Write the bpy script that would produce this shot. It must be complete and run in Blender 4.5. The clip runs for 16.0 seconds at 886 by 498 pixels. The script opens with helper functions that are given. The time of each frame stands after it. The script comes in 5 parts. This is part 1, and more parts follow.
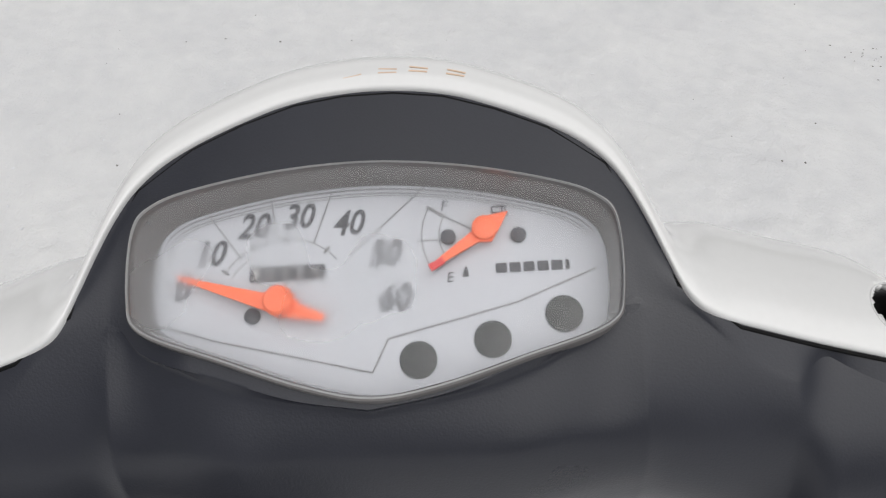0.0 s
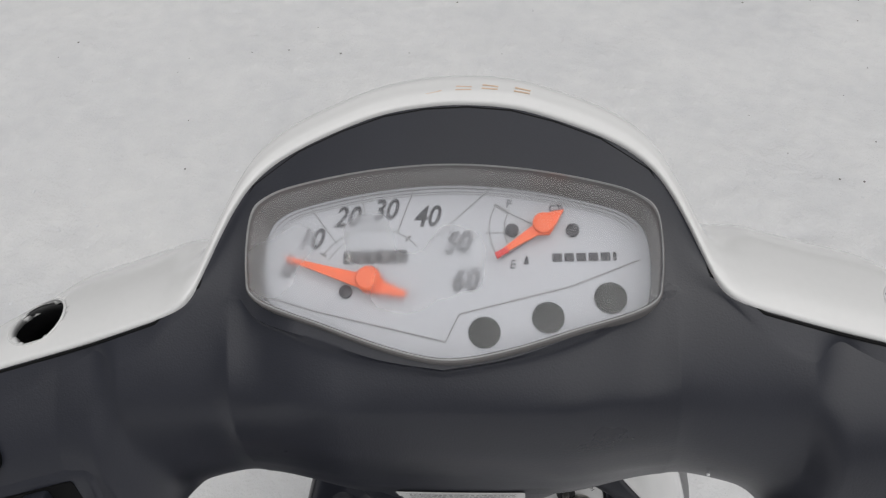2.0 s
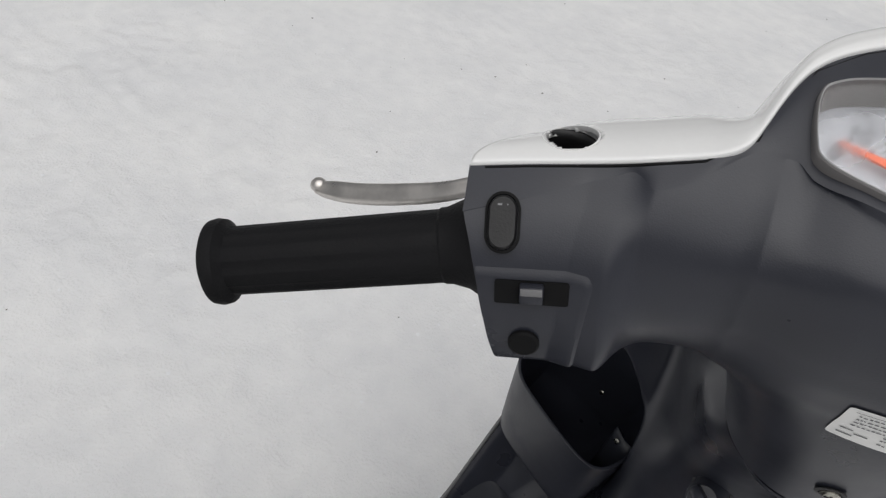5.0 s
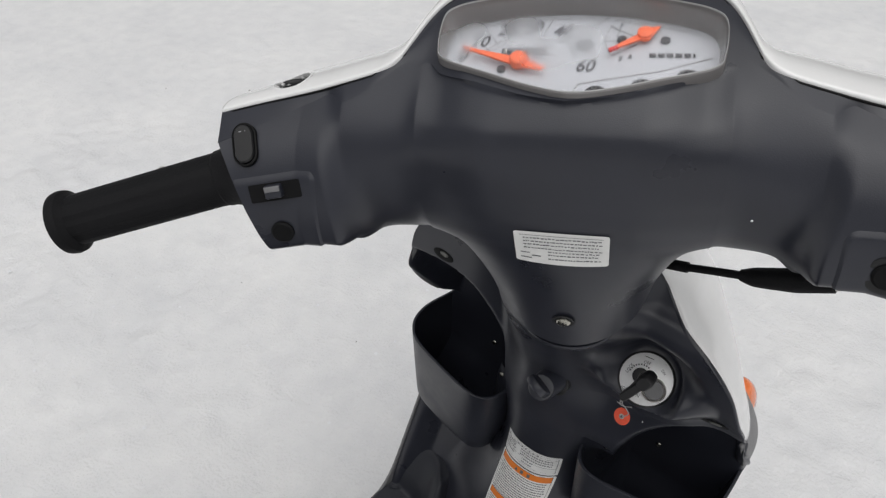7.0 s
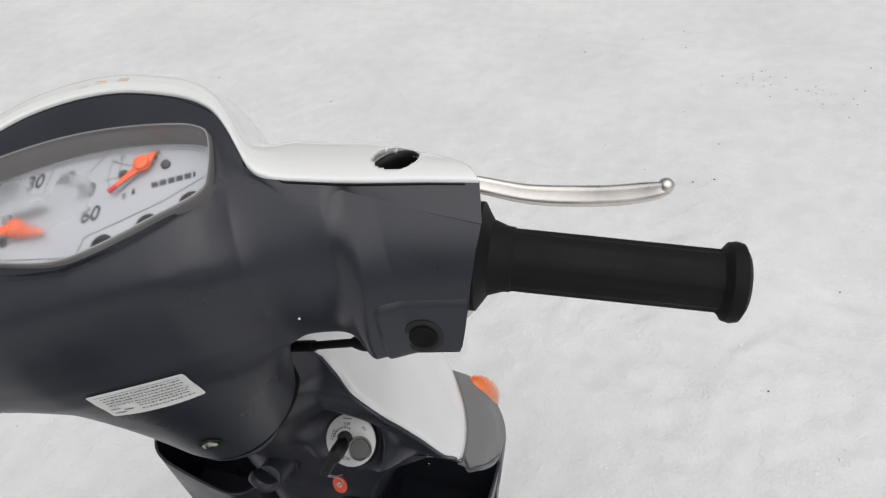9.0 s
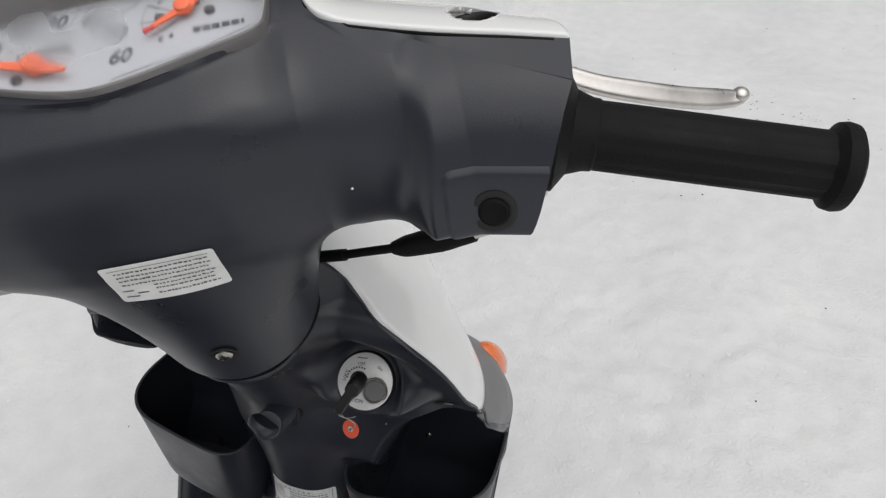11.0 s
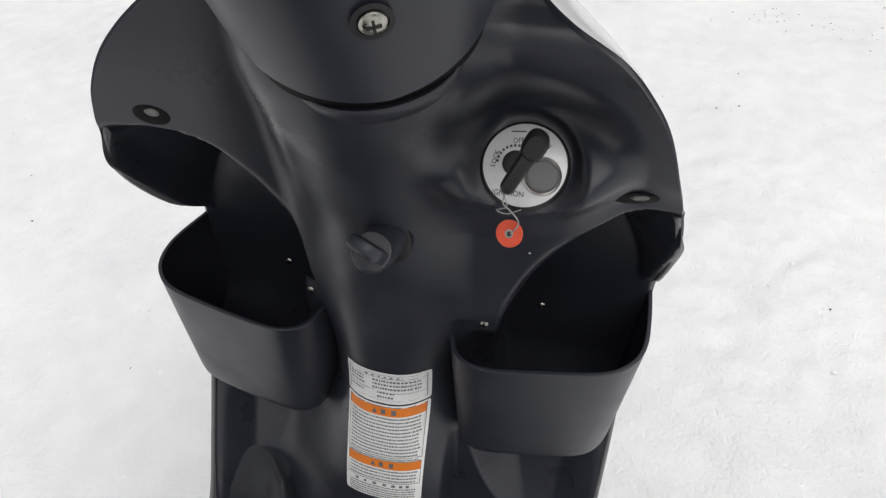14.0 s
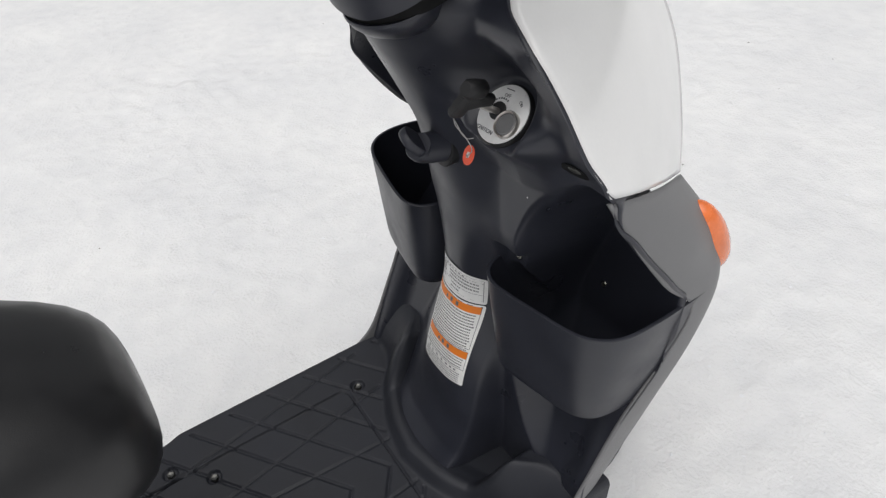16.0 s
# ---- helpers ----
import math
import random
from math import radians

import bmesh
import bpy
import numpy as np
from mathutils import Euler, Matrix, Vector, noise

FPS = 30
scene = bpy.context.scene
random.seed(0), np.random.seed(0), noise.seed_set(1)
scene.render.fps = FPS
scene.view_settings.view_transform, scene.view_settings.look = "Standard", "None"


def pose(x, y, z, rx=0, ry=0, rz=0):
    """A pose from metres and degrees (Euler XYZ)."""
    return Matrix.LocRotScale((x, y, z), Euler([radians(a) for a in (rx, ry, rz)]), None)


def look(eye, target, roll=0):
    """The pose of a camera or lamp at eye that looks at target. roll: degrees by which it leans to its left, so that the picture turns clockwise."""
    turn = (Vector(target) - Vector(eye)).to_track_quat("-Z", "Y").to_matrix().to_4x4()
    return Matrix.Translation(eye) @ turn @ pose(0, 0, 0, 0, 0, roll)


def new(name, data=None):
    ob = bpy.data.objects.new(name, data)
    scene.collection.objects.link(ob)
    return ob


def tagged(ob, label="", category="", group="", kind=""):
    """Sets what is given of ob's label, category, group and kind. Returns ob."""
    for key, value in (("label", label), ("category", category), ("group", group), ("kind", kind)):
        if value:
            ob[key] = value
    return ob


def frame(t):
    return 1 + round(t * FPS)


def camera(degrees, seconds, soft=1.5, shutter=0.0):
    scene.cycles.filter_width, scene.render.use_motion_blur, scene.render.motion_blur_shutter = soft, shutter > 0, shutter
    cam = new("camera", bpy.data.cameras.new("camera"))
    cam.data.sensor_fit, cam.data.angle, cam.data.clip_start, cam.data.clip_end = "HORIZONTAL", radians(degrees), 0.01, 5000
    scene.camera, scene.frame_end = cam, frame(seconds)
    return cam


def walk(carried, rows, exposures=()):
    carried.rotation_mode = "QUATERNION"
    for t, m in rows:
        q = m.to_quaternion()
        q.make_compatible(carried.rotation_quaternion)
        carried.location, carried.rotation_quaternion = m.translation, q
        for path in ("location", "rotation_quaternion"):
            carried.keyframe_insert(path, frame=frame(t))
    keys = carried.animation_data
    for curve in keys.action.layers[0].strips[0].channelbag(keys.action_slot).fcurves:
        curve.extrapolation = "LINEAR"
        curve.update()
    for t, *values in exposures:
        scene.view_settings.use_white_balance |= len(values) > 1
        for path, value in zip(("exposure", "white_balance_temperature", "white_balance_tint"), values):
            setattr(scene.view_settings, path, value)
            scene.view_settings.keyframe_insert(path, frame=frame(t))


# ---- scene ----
cam = camera(66.0, 16.0, 1.3)
PATH = [
    (0, (0.085, 0.218, 1.152), (-0.401, 1.429, -0.364), 3.0),
    (0.5, (0.077, 0.22, 1.156), (-0.428, 1.417, -0.365), 2.4),
    (1, (0.08, 0.212, 1.165), (-0.492, 1.4, -0.338), -0.4),
    (1.5, (0.084, 0.199, 1.174), (-0.485, 1.394, -0.327), 0.6),
    (2, (0.091, 0.188, 1.175), (-0.53, 1.36, -0.323), 0.2),
    (2.5, (0.065, 0.147, 1.172), (-0.587, 1.319, -0.312), 3.9),
    (3, (0.035, 0.114, 1.163), (-0.7, 1.242, -0.315), 6.3),
    (3.5, (0.006, 0.077, 1.156), (-0.834, 1.171, -0.292), 8.2),
    (3.7, (-0.004, 0.063, 1.146), (-0.877, 1.149, -0.289), 9.5),
    (5.8, (0.025, 0.038, 1.116), (-0.939, 1.167, -0.224), 9.2),
    (6, (0.049, 0.039, 1.119), (-0.925, 1.196, -0.189), 8.2),
    (6.5, (0.112, 0.033, 1.124), (-0.875, 1.182, -0.182), 4.4),
    (7, (0.18, 0.027, 1.137), (-0.802, 1.212, -0.14), -0.1),
    (7.5, (0.238, 0.044, 1.142), (-0.66, 1.311, -0.119), -3.3),
    (8, (0.269, 0.106, 1.161), (-0.458, 1.462, -0.117), -8.4),
    (8.2, (0.284, 0.125, 1.17), (-0.378, 1.506, -0.117), -9.0),
    (10.3, (0.281, 0.137, 1.144), (-0.232, 1.56, -0.165), -6.6),
    (10.5, (0.273, 0.127, 1.132), (-0.231, 1.553, -0.177), -5.3),
    (11, (0.241, 0.104, 1.098), (-0.256, 1.582, -0.155), -2.7),
    (11.5, (0.199, 0.087, 1.06), (-0.278, 1.541, -0.228), -1.1),
    (12, (0.163, 0.088, 1.0), (-0.288, 1.558, -0.279), 0.0),
    (12.5, (0.137, 0.097, 0.952), (-0.313, 1.566, -0.329), -4.5),
    (13, (0.127, 0.101, 0.926), (-0.326, 1.587, -0.334), -3.6),
    (13.5, (0.124, 0.112, 0.906), (-0.286, 1.574, -0.396), -2.6),
    (14, (0.121, 0.116, 0.913), (-0.308, 1.56, -0.402), -3.6),
    (14.5, (0.132, 0.104, 0.911), (-0.31, 1.47, -0.481), -2.6),
    (15, (0.16, 0.125, 0.899), (-0.527, 1.365, -0.512), -3.3),
    (15.5, (0.256, 0.167, 0.899), (-0.747, 1.163, -0.516), -3.5),
    (15.8, (0.354, 0.155, 0.917), (-0.914, 1.029, -0.359), -3.7),
    (16, (0.398, 0.148, 0.936), (-0.948, 0.937, -0.315), -5.3),
]
EXPOSURES = [(0.0, -0.37), (0.5, -0.55), (1.0, -0.71), (1.5, -0.71), (2.0, -0.61), (2.5, -0.57), (3.5, -0.49), (6.0, -0.38), (6.5, -0.28), (7.0, -0.36), (7.5, -0.34), (8.0, -0.26), (10.5, -0.36), (11.5, -0.36), (12.0, -0.36), (12.5, -0.12), (13.0, 0.0), (14.5, 0.04), (16.0, -0.09)]
walk(cam, [(t, look(eye, target, roll)) for t, eye, target, roll in PATH], EXPOSURES)

# ---- world, light ----
world = bpy.data.worlds.new("overcast")
scene.world = world
world.use_nodes = True
wn, wl = world.node_tree.nodes, world.node_tree.links
sky = wn.new("ShaderNodeTexSky")
sky.sky_type, sky.sun_disc = "NISHITA", False
sky.sun_elevation, sky.sun_rotation = radians(71), radians(128)
sky.dust_density, sky.air_density = 4.0, 1.0
grey_sky = wn.new("ShaderNodeHueSaturation")
grey_sky.inputs["Saturation"].default_value = 0.12
wl.new(sky.outputs[0], grey_sky.inputs["Color"])
wl.new(grey_sky.outputs[0], wn["Background"].inputs[0])
wn["Background"].inputs[1].default_value = 0.08
sun = new("sun", bpy.data.lights.new("sun", "SUN"))
sun.data.energy, sun.data.angle, sun.data.color = 2.1, radians(90), (1.0, 0.985, 0.97)
sun.matrix_world = look((0.70, -0.25, 2.5), (0, 0.3, 0.0))


# ---- materials ----
def mat(name, color, rough=0.5, metal=0.0, vary=0.15, scale=30.0, bump=0.0, bump_scale=400.0, spec=0.5, rough_vary=0.1, tint=None, coat=0.0):
    """A surface with two scales of variation in colour and gloss and a fine relief."""
    m = bpy.data.materials.new(name)
    m.use_nodes = True
    n, l = m.node_tree.nodes, m.node_tree.links
    b = n["Principled BSDF"]
    b.inputs["Metallic"].default_value = metal
    b.inputs["Specular IOR Level"].default_value = spec
    b.inputs["Coat Weight"].default_value = coat
    b.inputs["Coat Roughness"].default_value = 0.12
    at = n.new("ShaderNodeTexCoord")
    big, fine = n.new("ShaderNodeTexNoise"), n.new("ShaderNodeTexNoise")
    big.inputs["Scale"].default_value, big.inputs["Detail"].default_value = scale, 5
    fine.inputs["Scale"].default_value, fine.inputs["Detail"].default_value = bump_scale, 3
    both = n.new("ShaderNodeMath")
    both.operation = "MULTIPLY_ADD"
    both.inputs[1].default_value = 0.35
    ramp = n.new("ShaderNodeMapRange")
    ramp.inputs["From Min"].default_value, ramp.inputs["From Max"].default_value = 0.4, 0.95
    mix = n.new("ShaderNodeMix")
    mix.data_type = "RGBA"
    dark = tuple(c * (1 - vary) for c in (tint or color))
    light = tuple(min(1, c * (1 + vary)) for c in color)
    mix.inputs[6].default_value, mix.inputs[7].default_value = (*dark, 1), (*light, 1)
    gloss = n.new("ShaderNodeMapRange")
    gloss.inputs["From Min"].default_value, gloss.inputs["From Max"].default_value = 0.3, 0.7
    gloss.inputs["To Min"].default_value, gloss.inputs["To Max"].default_value = max(0.02, rough - rough_vary), min(1, rough + rough_vary)
    for tex in (big, fine):
        l.new(at.outputs["Object"], tex.inputs["Vector"])
    l.new(fine.outputs[0], both.inputs[0])
    l.new(big.outputs[0], both.inputs[2])
    l.new(both.outputs[0], ramp.inputs[0])
    l.new(ramp.outputs[0], mix.inputs[0])
    l.new(mix.outputs[2], b.inputs["Base Color"])
    l.new(big.outputs[0], gloss.inputs[0])
    l.new(gloss.outputs[0], b.inputs["Roughness"])
    if bump:
        bp = n.new("ShaderNodeBump")
        bp.inputs["Strength"].default_value, bp.inputs["Distance"].default_value = bump, 0.0006
        l.new(fine.outputs[0], bp.inputs["Height"])
        l.new(bp.outputs[0], b.inputs["Normal"])
    return m


PLASTIC = mat("dark_plastic", (0.0225, 0.0242, 0.0335), 0.35, vary=0.2, scale=18, bump=0.12, bump_scale=1400, spec=0.5)
POCKET = mat("pocket_plastic", (0.0235, 0.0252, 0.0340), 0.38, vary=0.2, scale=22, bump=0.18, bump_scale=1200, spec=0.45)
BLACK = mat("black_plastic", (0.008, 0.008, 0.009), 0.5, vary=0.25, scale=40, bump=0.2, bump_scale=900)
# near-black: colour of the buttons, and painted shade for recesses and gaps
DEEP = mat("deep_black", (0.004, 0.004, 0.0045), 0.7, vary=0.2, scale=90, spec=0.2)
RUBBER = mat("black_rubber", (0.007, 0.007, 0.008), 0.66, vary=0.25, scale=60, bump=0.5, bump_scale=700, spec=0.2)
MAT_RUBBER = mat("floor_mat_plastic", (0.019, 0.0205, 0.027), 0.5, vary=0.25, scale=14, bump=0.5, bump_scale=900, spec=0.4)
WHITE = mat("white_paint", (0.84, 0.84, 0.835), 0.22, vary=0.03, scale=12, spec=0.5, coat=0.6, rough_vary=0.05)
GREY = mat("grey_plastic", (0.17, 0.17, 0.175), 0.5, vary=0.12, scale=20, bump=0.3, bump_scale=1300)
ALLOY = mat("worn_alloy", (0.66, 0.63, 0.60), 0.36, metal=1.0, vary=0.15, scale=50, bump=0.15, bump_scale=300, rough_vary=0.12)
DULL = mat("dull_screw", (0.16, 0.16, 0.15), 0.38, metal=1.0, vary=0.3, scale=300, rough_vary=0.15)
SCREW = mat("zinc_screw", (0.42, 0.41, 0.36), 0.28, metal=1.0, vary=0.25, scale=200, rough_vary=0.15)
DIAL = mat("dial_white", (0.47, 0.485, 0.525), 0.6, vary=0.04, scale=30)
INK = mat("dial_ink", (0.07, 0.07, 0.08), 0.6, vary=0.2, scale=200)
LINE = mat("dial_line", (0.22, 0.22, 0.23), 0.6, vary=0.2, scale=200)
NEEDLE = mat("needle_orange", (0.90, 0.17, 0.07), 0.5, vary=0.08, scale=80)
NEEDLE_RED = mat("needle_red", (0.65, 0.05, 0.05), 0.5, vary=0.08, scale=80)
LAMP_DARK = mat("telltale_lens", (0.026, 0.028, 0.031), 0.35, vary=0.3, scale=120)
BEZEL = mat("smoked_bezel", (0.19, 0.182, 0.18), 0.16, vary=0.02, scale=25, rough_vary=0.1)
# paler grey for the highlight painted round the housing's edge
EDGE_GLINT = mat("edge_glint", (0.40, 0.40, 0.40), 0.14, vary=0.05, scale=40, rough_vary=0.06)
ORANGE = mat("orange_lens", (0.85, 0.20, 0.05), 0.25, vary=0.15, scale=60, coat=0.5)
TAG_RED = mat("red_tag", (0.72, 0.09, 0.04), 0.55, vary=0.12, scale=150)
PAPER = mat("label_paper", (0.82, 0.82, 0.80), 0.45, vary=0.06, scale=90)
PAPER_GREY = mat("label_silver", (0.74, 0.74, 0.73), 0.4, vary=0.08, scale=90)
LABEL_INK = mat("label_ink", (0.14, 0.14, 0.15), 0.6, vary=0.3, scale=500)
LABEL_ORANGE = mat("label_orange", (0.76, 0.20, 0.018), 0.5, vary=0.06, scale=90)
PLATE = mat("brushed_plate", (0.74, 0.74, 0.74), 0.36, metal=0.15, vary=0.08, scale=80, rough_vary=0.1)
STRING = mat("grey_string", (0.35, 0.34, 0.33), 0.8, vary=0.2, scale=300)
SEAT = mat("seat_vinyl", (0.013, 0.013, 0.014), 0.36, vary=0.2, scale=30, bump=0.12, bump_scale=1100)
FADED = mat("faded_orange_paint", (0.78, 0.58, 0.43), 0.5, vary=0.15, scale=300)
TYRE = mat("tyre_rubber", (0.02, 0.02, 0.021), 0.75, vary=0.2, scale=60, bump=0.4)


def glass_material():
    """A clear cover pane with patches of mist on its inside."""
    m = bpy.data.materials.new("misted_lens")
    m.use_nodes = True
    n, l = m.node_tree.nodes, m.node_tree.links
    b = n["Principled BSDF"]
    b.inputs["Base Color"].default_value = (0.97, 0.97, 0.97, 1)
    b.inputs["Transmission Weight"].default_value = 1.0
    b.inputs["IOR"].default_value = 1.3
    at, tex, ramp = n.new("ShaderNodeTexCoord"), n.new("ShaderNodeTexNoise"), n.new("ShaderNodeMapRange")
    tex.inputs["Scale"].default_value, tex.inputs["Detail"].default_value = 60, 4
    l.new(at.outputs["Object"], tex.inputs["Vector"])
    last = None
    for cx, cy, r in ((-0.061, 0.007, 0.015), (-0.026, 0.016, 0.013), (-0.008, 0.002, 0.013), (0.005, 0.013, 0.013), (0.006, 0.003, 0.011), (-0.015, -0.001, 0.012), (-0.052, 0.016, 0.009)):
        far, blob = n.new("ShaderNodeVectorMath"), n.new("ShaderNodeMapRange")
        far.operation = "DISTANCE"
        far.inputs[1].default_value = (cx, cy, 0.1024)
        blob.interpolation_type = "SMOOTHSTEP"
        blob.inputs["From Min"].default_value, blob.inputs["From Max"].default_value = r * 1.25, r * 0.15
        l.new(at.outputs["Object"], far.inputs[0])
        l.new(far.outputs["Value"], blob.inputs[0])
        if last is None:
            last = blob.outputs[0]
        else:
            more = n.new("ShaderNodeMath")
            more.operation = "ADD"
            l.new(last, more.inputs[0])
            l.new(blob.outputs[0], more.inputs[1])
            last = more.outputs[0]
    uneven = n.new("ShaderNodeMath")
    uneven.operation = "MULTIPLY_ADD"
    uneven.inputs[1].default_value = 1.3
    l.new(tex.outputs[0], uneven.inputs[0])
    l.new(last, uneven.inputs[2])
    ramp.inputs["From Min"].default_value, ramp.inputs["From Max"].default_value = 0.60, 1.60
    ramp.inputs["To Min"].default_value, ramp.inputs["To Max"].default_value = 0.13, 0.38
    l.new(uneven.outputs[0], ramp.inputs[0])
    l.new(ramp.outputs[0], b.inputs["Roughness"])
    return m


def snow_material():
    m = bpy.data.materials.new("trodden_snow")
    m.use_nodes = True
    n, l = m.node_tree.nodes, m.node_tree.links
    b = n["Principled BSDF"]
    b.inputs["Roughness"].default_value = 0.75
    b.inputs["Specular IOR Level"].default_value = 0.3
    at = n.new("ShaderNodeTexCoord")
    big, mid, fine = (n.new("ShaderNodeTexNoise") for _ in range(3))
    for tex, s, d in ((big, 2.2, 4), (mid, 17, 6), (fine, 160, 4)):
        tex.inputs["Scale"].default_value, tex.inputs["Detail"].default_value = s, d
        l.new(at.outputs["Object"], tex.inputs["Vector"])
    add = n.new("ShaderNodeMath")
    add.operation = "MULTIPLY_ADD"
    add.inputs[1].default_value = 0.6
    l.new(mid.outputs[0], add.inputs[0])
    l.new(big.outputs[0], add.inputs[2])
    ramp = n.new("ShaderNodeMapRange")
    ramp.inputs["From Min"].default_value, ramp.inputs["From Max"].default_value = 0.55, 1.05
    l.new(add.outputs[0], ramp.inputs[0])
    mix = n.new("ShaderNodeMix")
    mix.data_type = "RGBA"
    mix.inputs[6].default_value, mix.inputs[7].default_value = (0.71, 0.715, 0.73, 1), (0.82, 0.82, 0.82, 1)
    l.new(ramp.outputs[0], mix.inputs[0])
    l.new(mix.outputs[2], b.inputs["Base Color"])
    hsum = n.new("ShaderNodeMath")
    hsum.operation = "MULTIPLY_ADD"
    hsum.inputs[1].default_value = 0.25
    l.new(fine.outputs[0], hsum.inputs[0])
    l.new(mid.outputs[0], hsum.inputs[2])
    bp = n.new("ShaderNodeBump")
    bp.inputs["Strength"].default_value, bp.inputs["Distance"].default_value = 0.6, 0.018
    l.new(hsum.outputs[0], bp.inputs["Height"])
    l.new(bp.outputs[0], b.inputs["Normal"])
    return m


LENS, SNOW = glass_material(), snow_material()
DIRT = mat("dirt_crumbs", (0.11, 0.10, 0.09), 0.9, vary=0.4, scale=200)
SNOW_CRUMB = mat("snow_crumbs", (0.80, 0.81, 0.83), 0.8, vary=0.05, scale=60)


# ---- mesh helpers ----
def part(name, bm, material, parent=None, label="", smooth=40):
    """Links a bmesh, or a finished mesh, as one mesh object under its parent."""
    if isinstance(bm, bmesh.types.BMesh):
        me = bpy.data.meshes.new(name)
        bm.to_mesh(me)
        bm.free()
    else:
        me = bm
    me.materials.clear()
    me.materials.append(material)
    for p in me.polygons:
        p.use_smooth = True
    me.set_sharp_from_angle(angle=radians(smooth))
    ob = new(name, me)
    ob.parent = parent
    if label:
        tagged(ob, label)
    return ob


def thing(name, label, category, m=None, **tags):
    ob = new(name)
    ob.empty_display_size = 0.05
    if m is not None:
        ob.matrix_world = m
    return tagged(ob, label, category, **tags)


def lerp(a, b, t):
    return a + (b - a) * t


def table(pairs):
    """A smooth curve through (x, y) pairs that does not overshoot."""
    xs, ys = np.array([p[0] for p in pairs], float), np.array([p[1] for p in pairs], float)
    h, d = np.diff(xs), np.diff(ys) / np.diff(xs)
    m = np.zeros(len(xs))
    m[0], m[-1] = d[0], d[-1]
    for i in range(1, len(xs) - 1):
        if d[i - 1] * d[i] > 0:
            m[i] = 3 * (h[i - 1] + h[i]) / ((2 * h[i] + h[i - 1]) / d[i - 1] + (h[i] + 2 * h[i - 1]) / d[i])

    def at(x):
        x = min(max(x, xs[0]), xs[-1])
        i = min(int(np.searchsorted(xs, x, "right")) - 1, len(h) - 1)
        t = (x - xs[i]) / h[i]
        return float((2 * t ** 3 - 3 * t * t + 1) * ys[i] + (t ** 3 - 2 * t * t + t) * h[i] * m[i] + (3 * t * t - 2 * t ** 3) * ys[i + 1] + (t ** 3 - t * t) * h[i] * m[i + 1])
    return at


def smooth(a, b, x):
    t = min(1.0, max(0.0, (x - a) / (b - a)))
    return t * t * (3 - 2 * t)


def spline(points, n, closed=False):
    """n points along a Catmull-Rom curve through the points."""
    p = [Vector(q) for q in points]
    k = len(p) if closed else len(p) - 1
    out = []
    for i in range(n):
        u = i * k / (n if closed else n - 1)
        j = min(int(u), k - 1)
        f = u - j
        if closed:
            a, b, c, d = (p[(j + o) % len(p)] for o in (-1, 0, 1, 2))
        else:
            b, c = p[j], p[j + 1]
            a = p[j - 1] if j else b * 2 - c
            d = p[j + 2] if j + 2 < len(p) else c * 2 - b
        out.append(0.5 * (2 * b + (c - a) * f + (2 * a - 5 * b + 4 * c - d) * f * f + (3 * b - a - 3 * c + d) * f ** 3))
    return out


def sheet(rows, closed=False, cap_start=False, cap_end=False, keep=None):
    """A quad sheet from rows of points; closed joins the last column to the first."""
    bm = bmesh.new()
    vs = [[bm.verts.new(p) for p in r] for r in rows]
    w = len(rows[0])
    for i in range(len(rows) - 1):
        for j in range(w if closed else w - 1):
            if keep is None or keep(i, j):
                bm.faces.new((vs[i][j], vs[i][(j + 1) % w], vs[i + 1][(j + 1) % w], vs[i + 1][j]))
    if cap_start:
        bm.faces.new(vs[0][::-1])
    if cap_end:
        bm.faces.new(vs[-1])
    if keep is not None:
        bmesh.ops.delete(bm, geom=[v for v in bm.verts if not v.link_faces], context="VERTS")
    bmesh.ops.recalc_face_normals(bm, faces=bm.faces)
    return bm


def solidify(ob, t, offset=-1.0):
    m = ob.modifiers.new("thickness", "SOLIDIFY")
    m.thickness, m.offset = t, offset
    return ob


def bevel(ob, w, n=2):
    m = ob.modifiers.new("edges", "BEVEL")
    m.width, m.segments, m.limit_method = w, n, "ANGLE"
    return ob


def loft(loops, caps=True):
    return sheet(loops, closed=True, cap_start=caps, cap_end=caps)


def lathe(profile, n=32, m=Matrix()):
    """Turned about z: (radius, height) pairs, then placed by m."""
    loops = [[m @ Vector((r * math.cos(2 * math.pi * i / n), r * math.sin(2 * math.pi * i / n), z)) for i in range(n)] for r, z in profile]
    return loft(loops)


def tube(points, radius, n=10, count=24):
    """A round rod along a smooth curve; radius is one number or one for each point."""
    path = spline(points, count)
    rad = [radius] * count if isinstance(radius, (int, float)) else [float(np.interp(i / (count - 1), np.linspace(0, 1, len(radius)), radius)) for i in range(count)]
    loops, side = [], None
    for i, p in enumerate(path):
        d = (path[min(i + 1, count - 1)] - path[max(i - 1, 0)]).normalized()
        side = (Vector((0, 0, 1)) if side is None and abs(d.z) < 0.9 else Vector((1, 0, 0)) if side is None else side)
        side = (side - d * side.dot(d)).normalized()
        up = d.cross(side)
        loops.append([p + (side * math.cos(2 * math.pi * k / n) + up * math.sin(2 * math.pi * k / n)) * rad[i] for k in range(n)])
    return loft(loops)


def prism(outline, z0, z1, m=Matrix()):
    """A flat plate with the outline (x, y) from z0 to z1."""
    return loft([[m @ Vector((x, y, z)) for x, y in outline] for z in (z0, z1)])


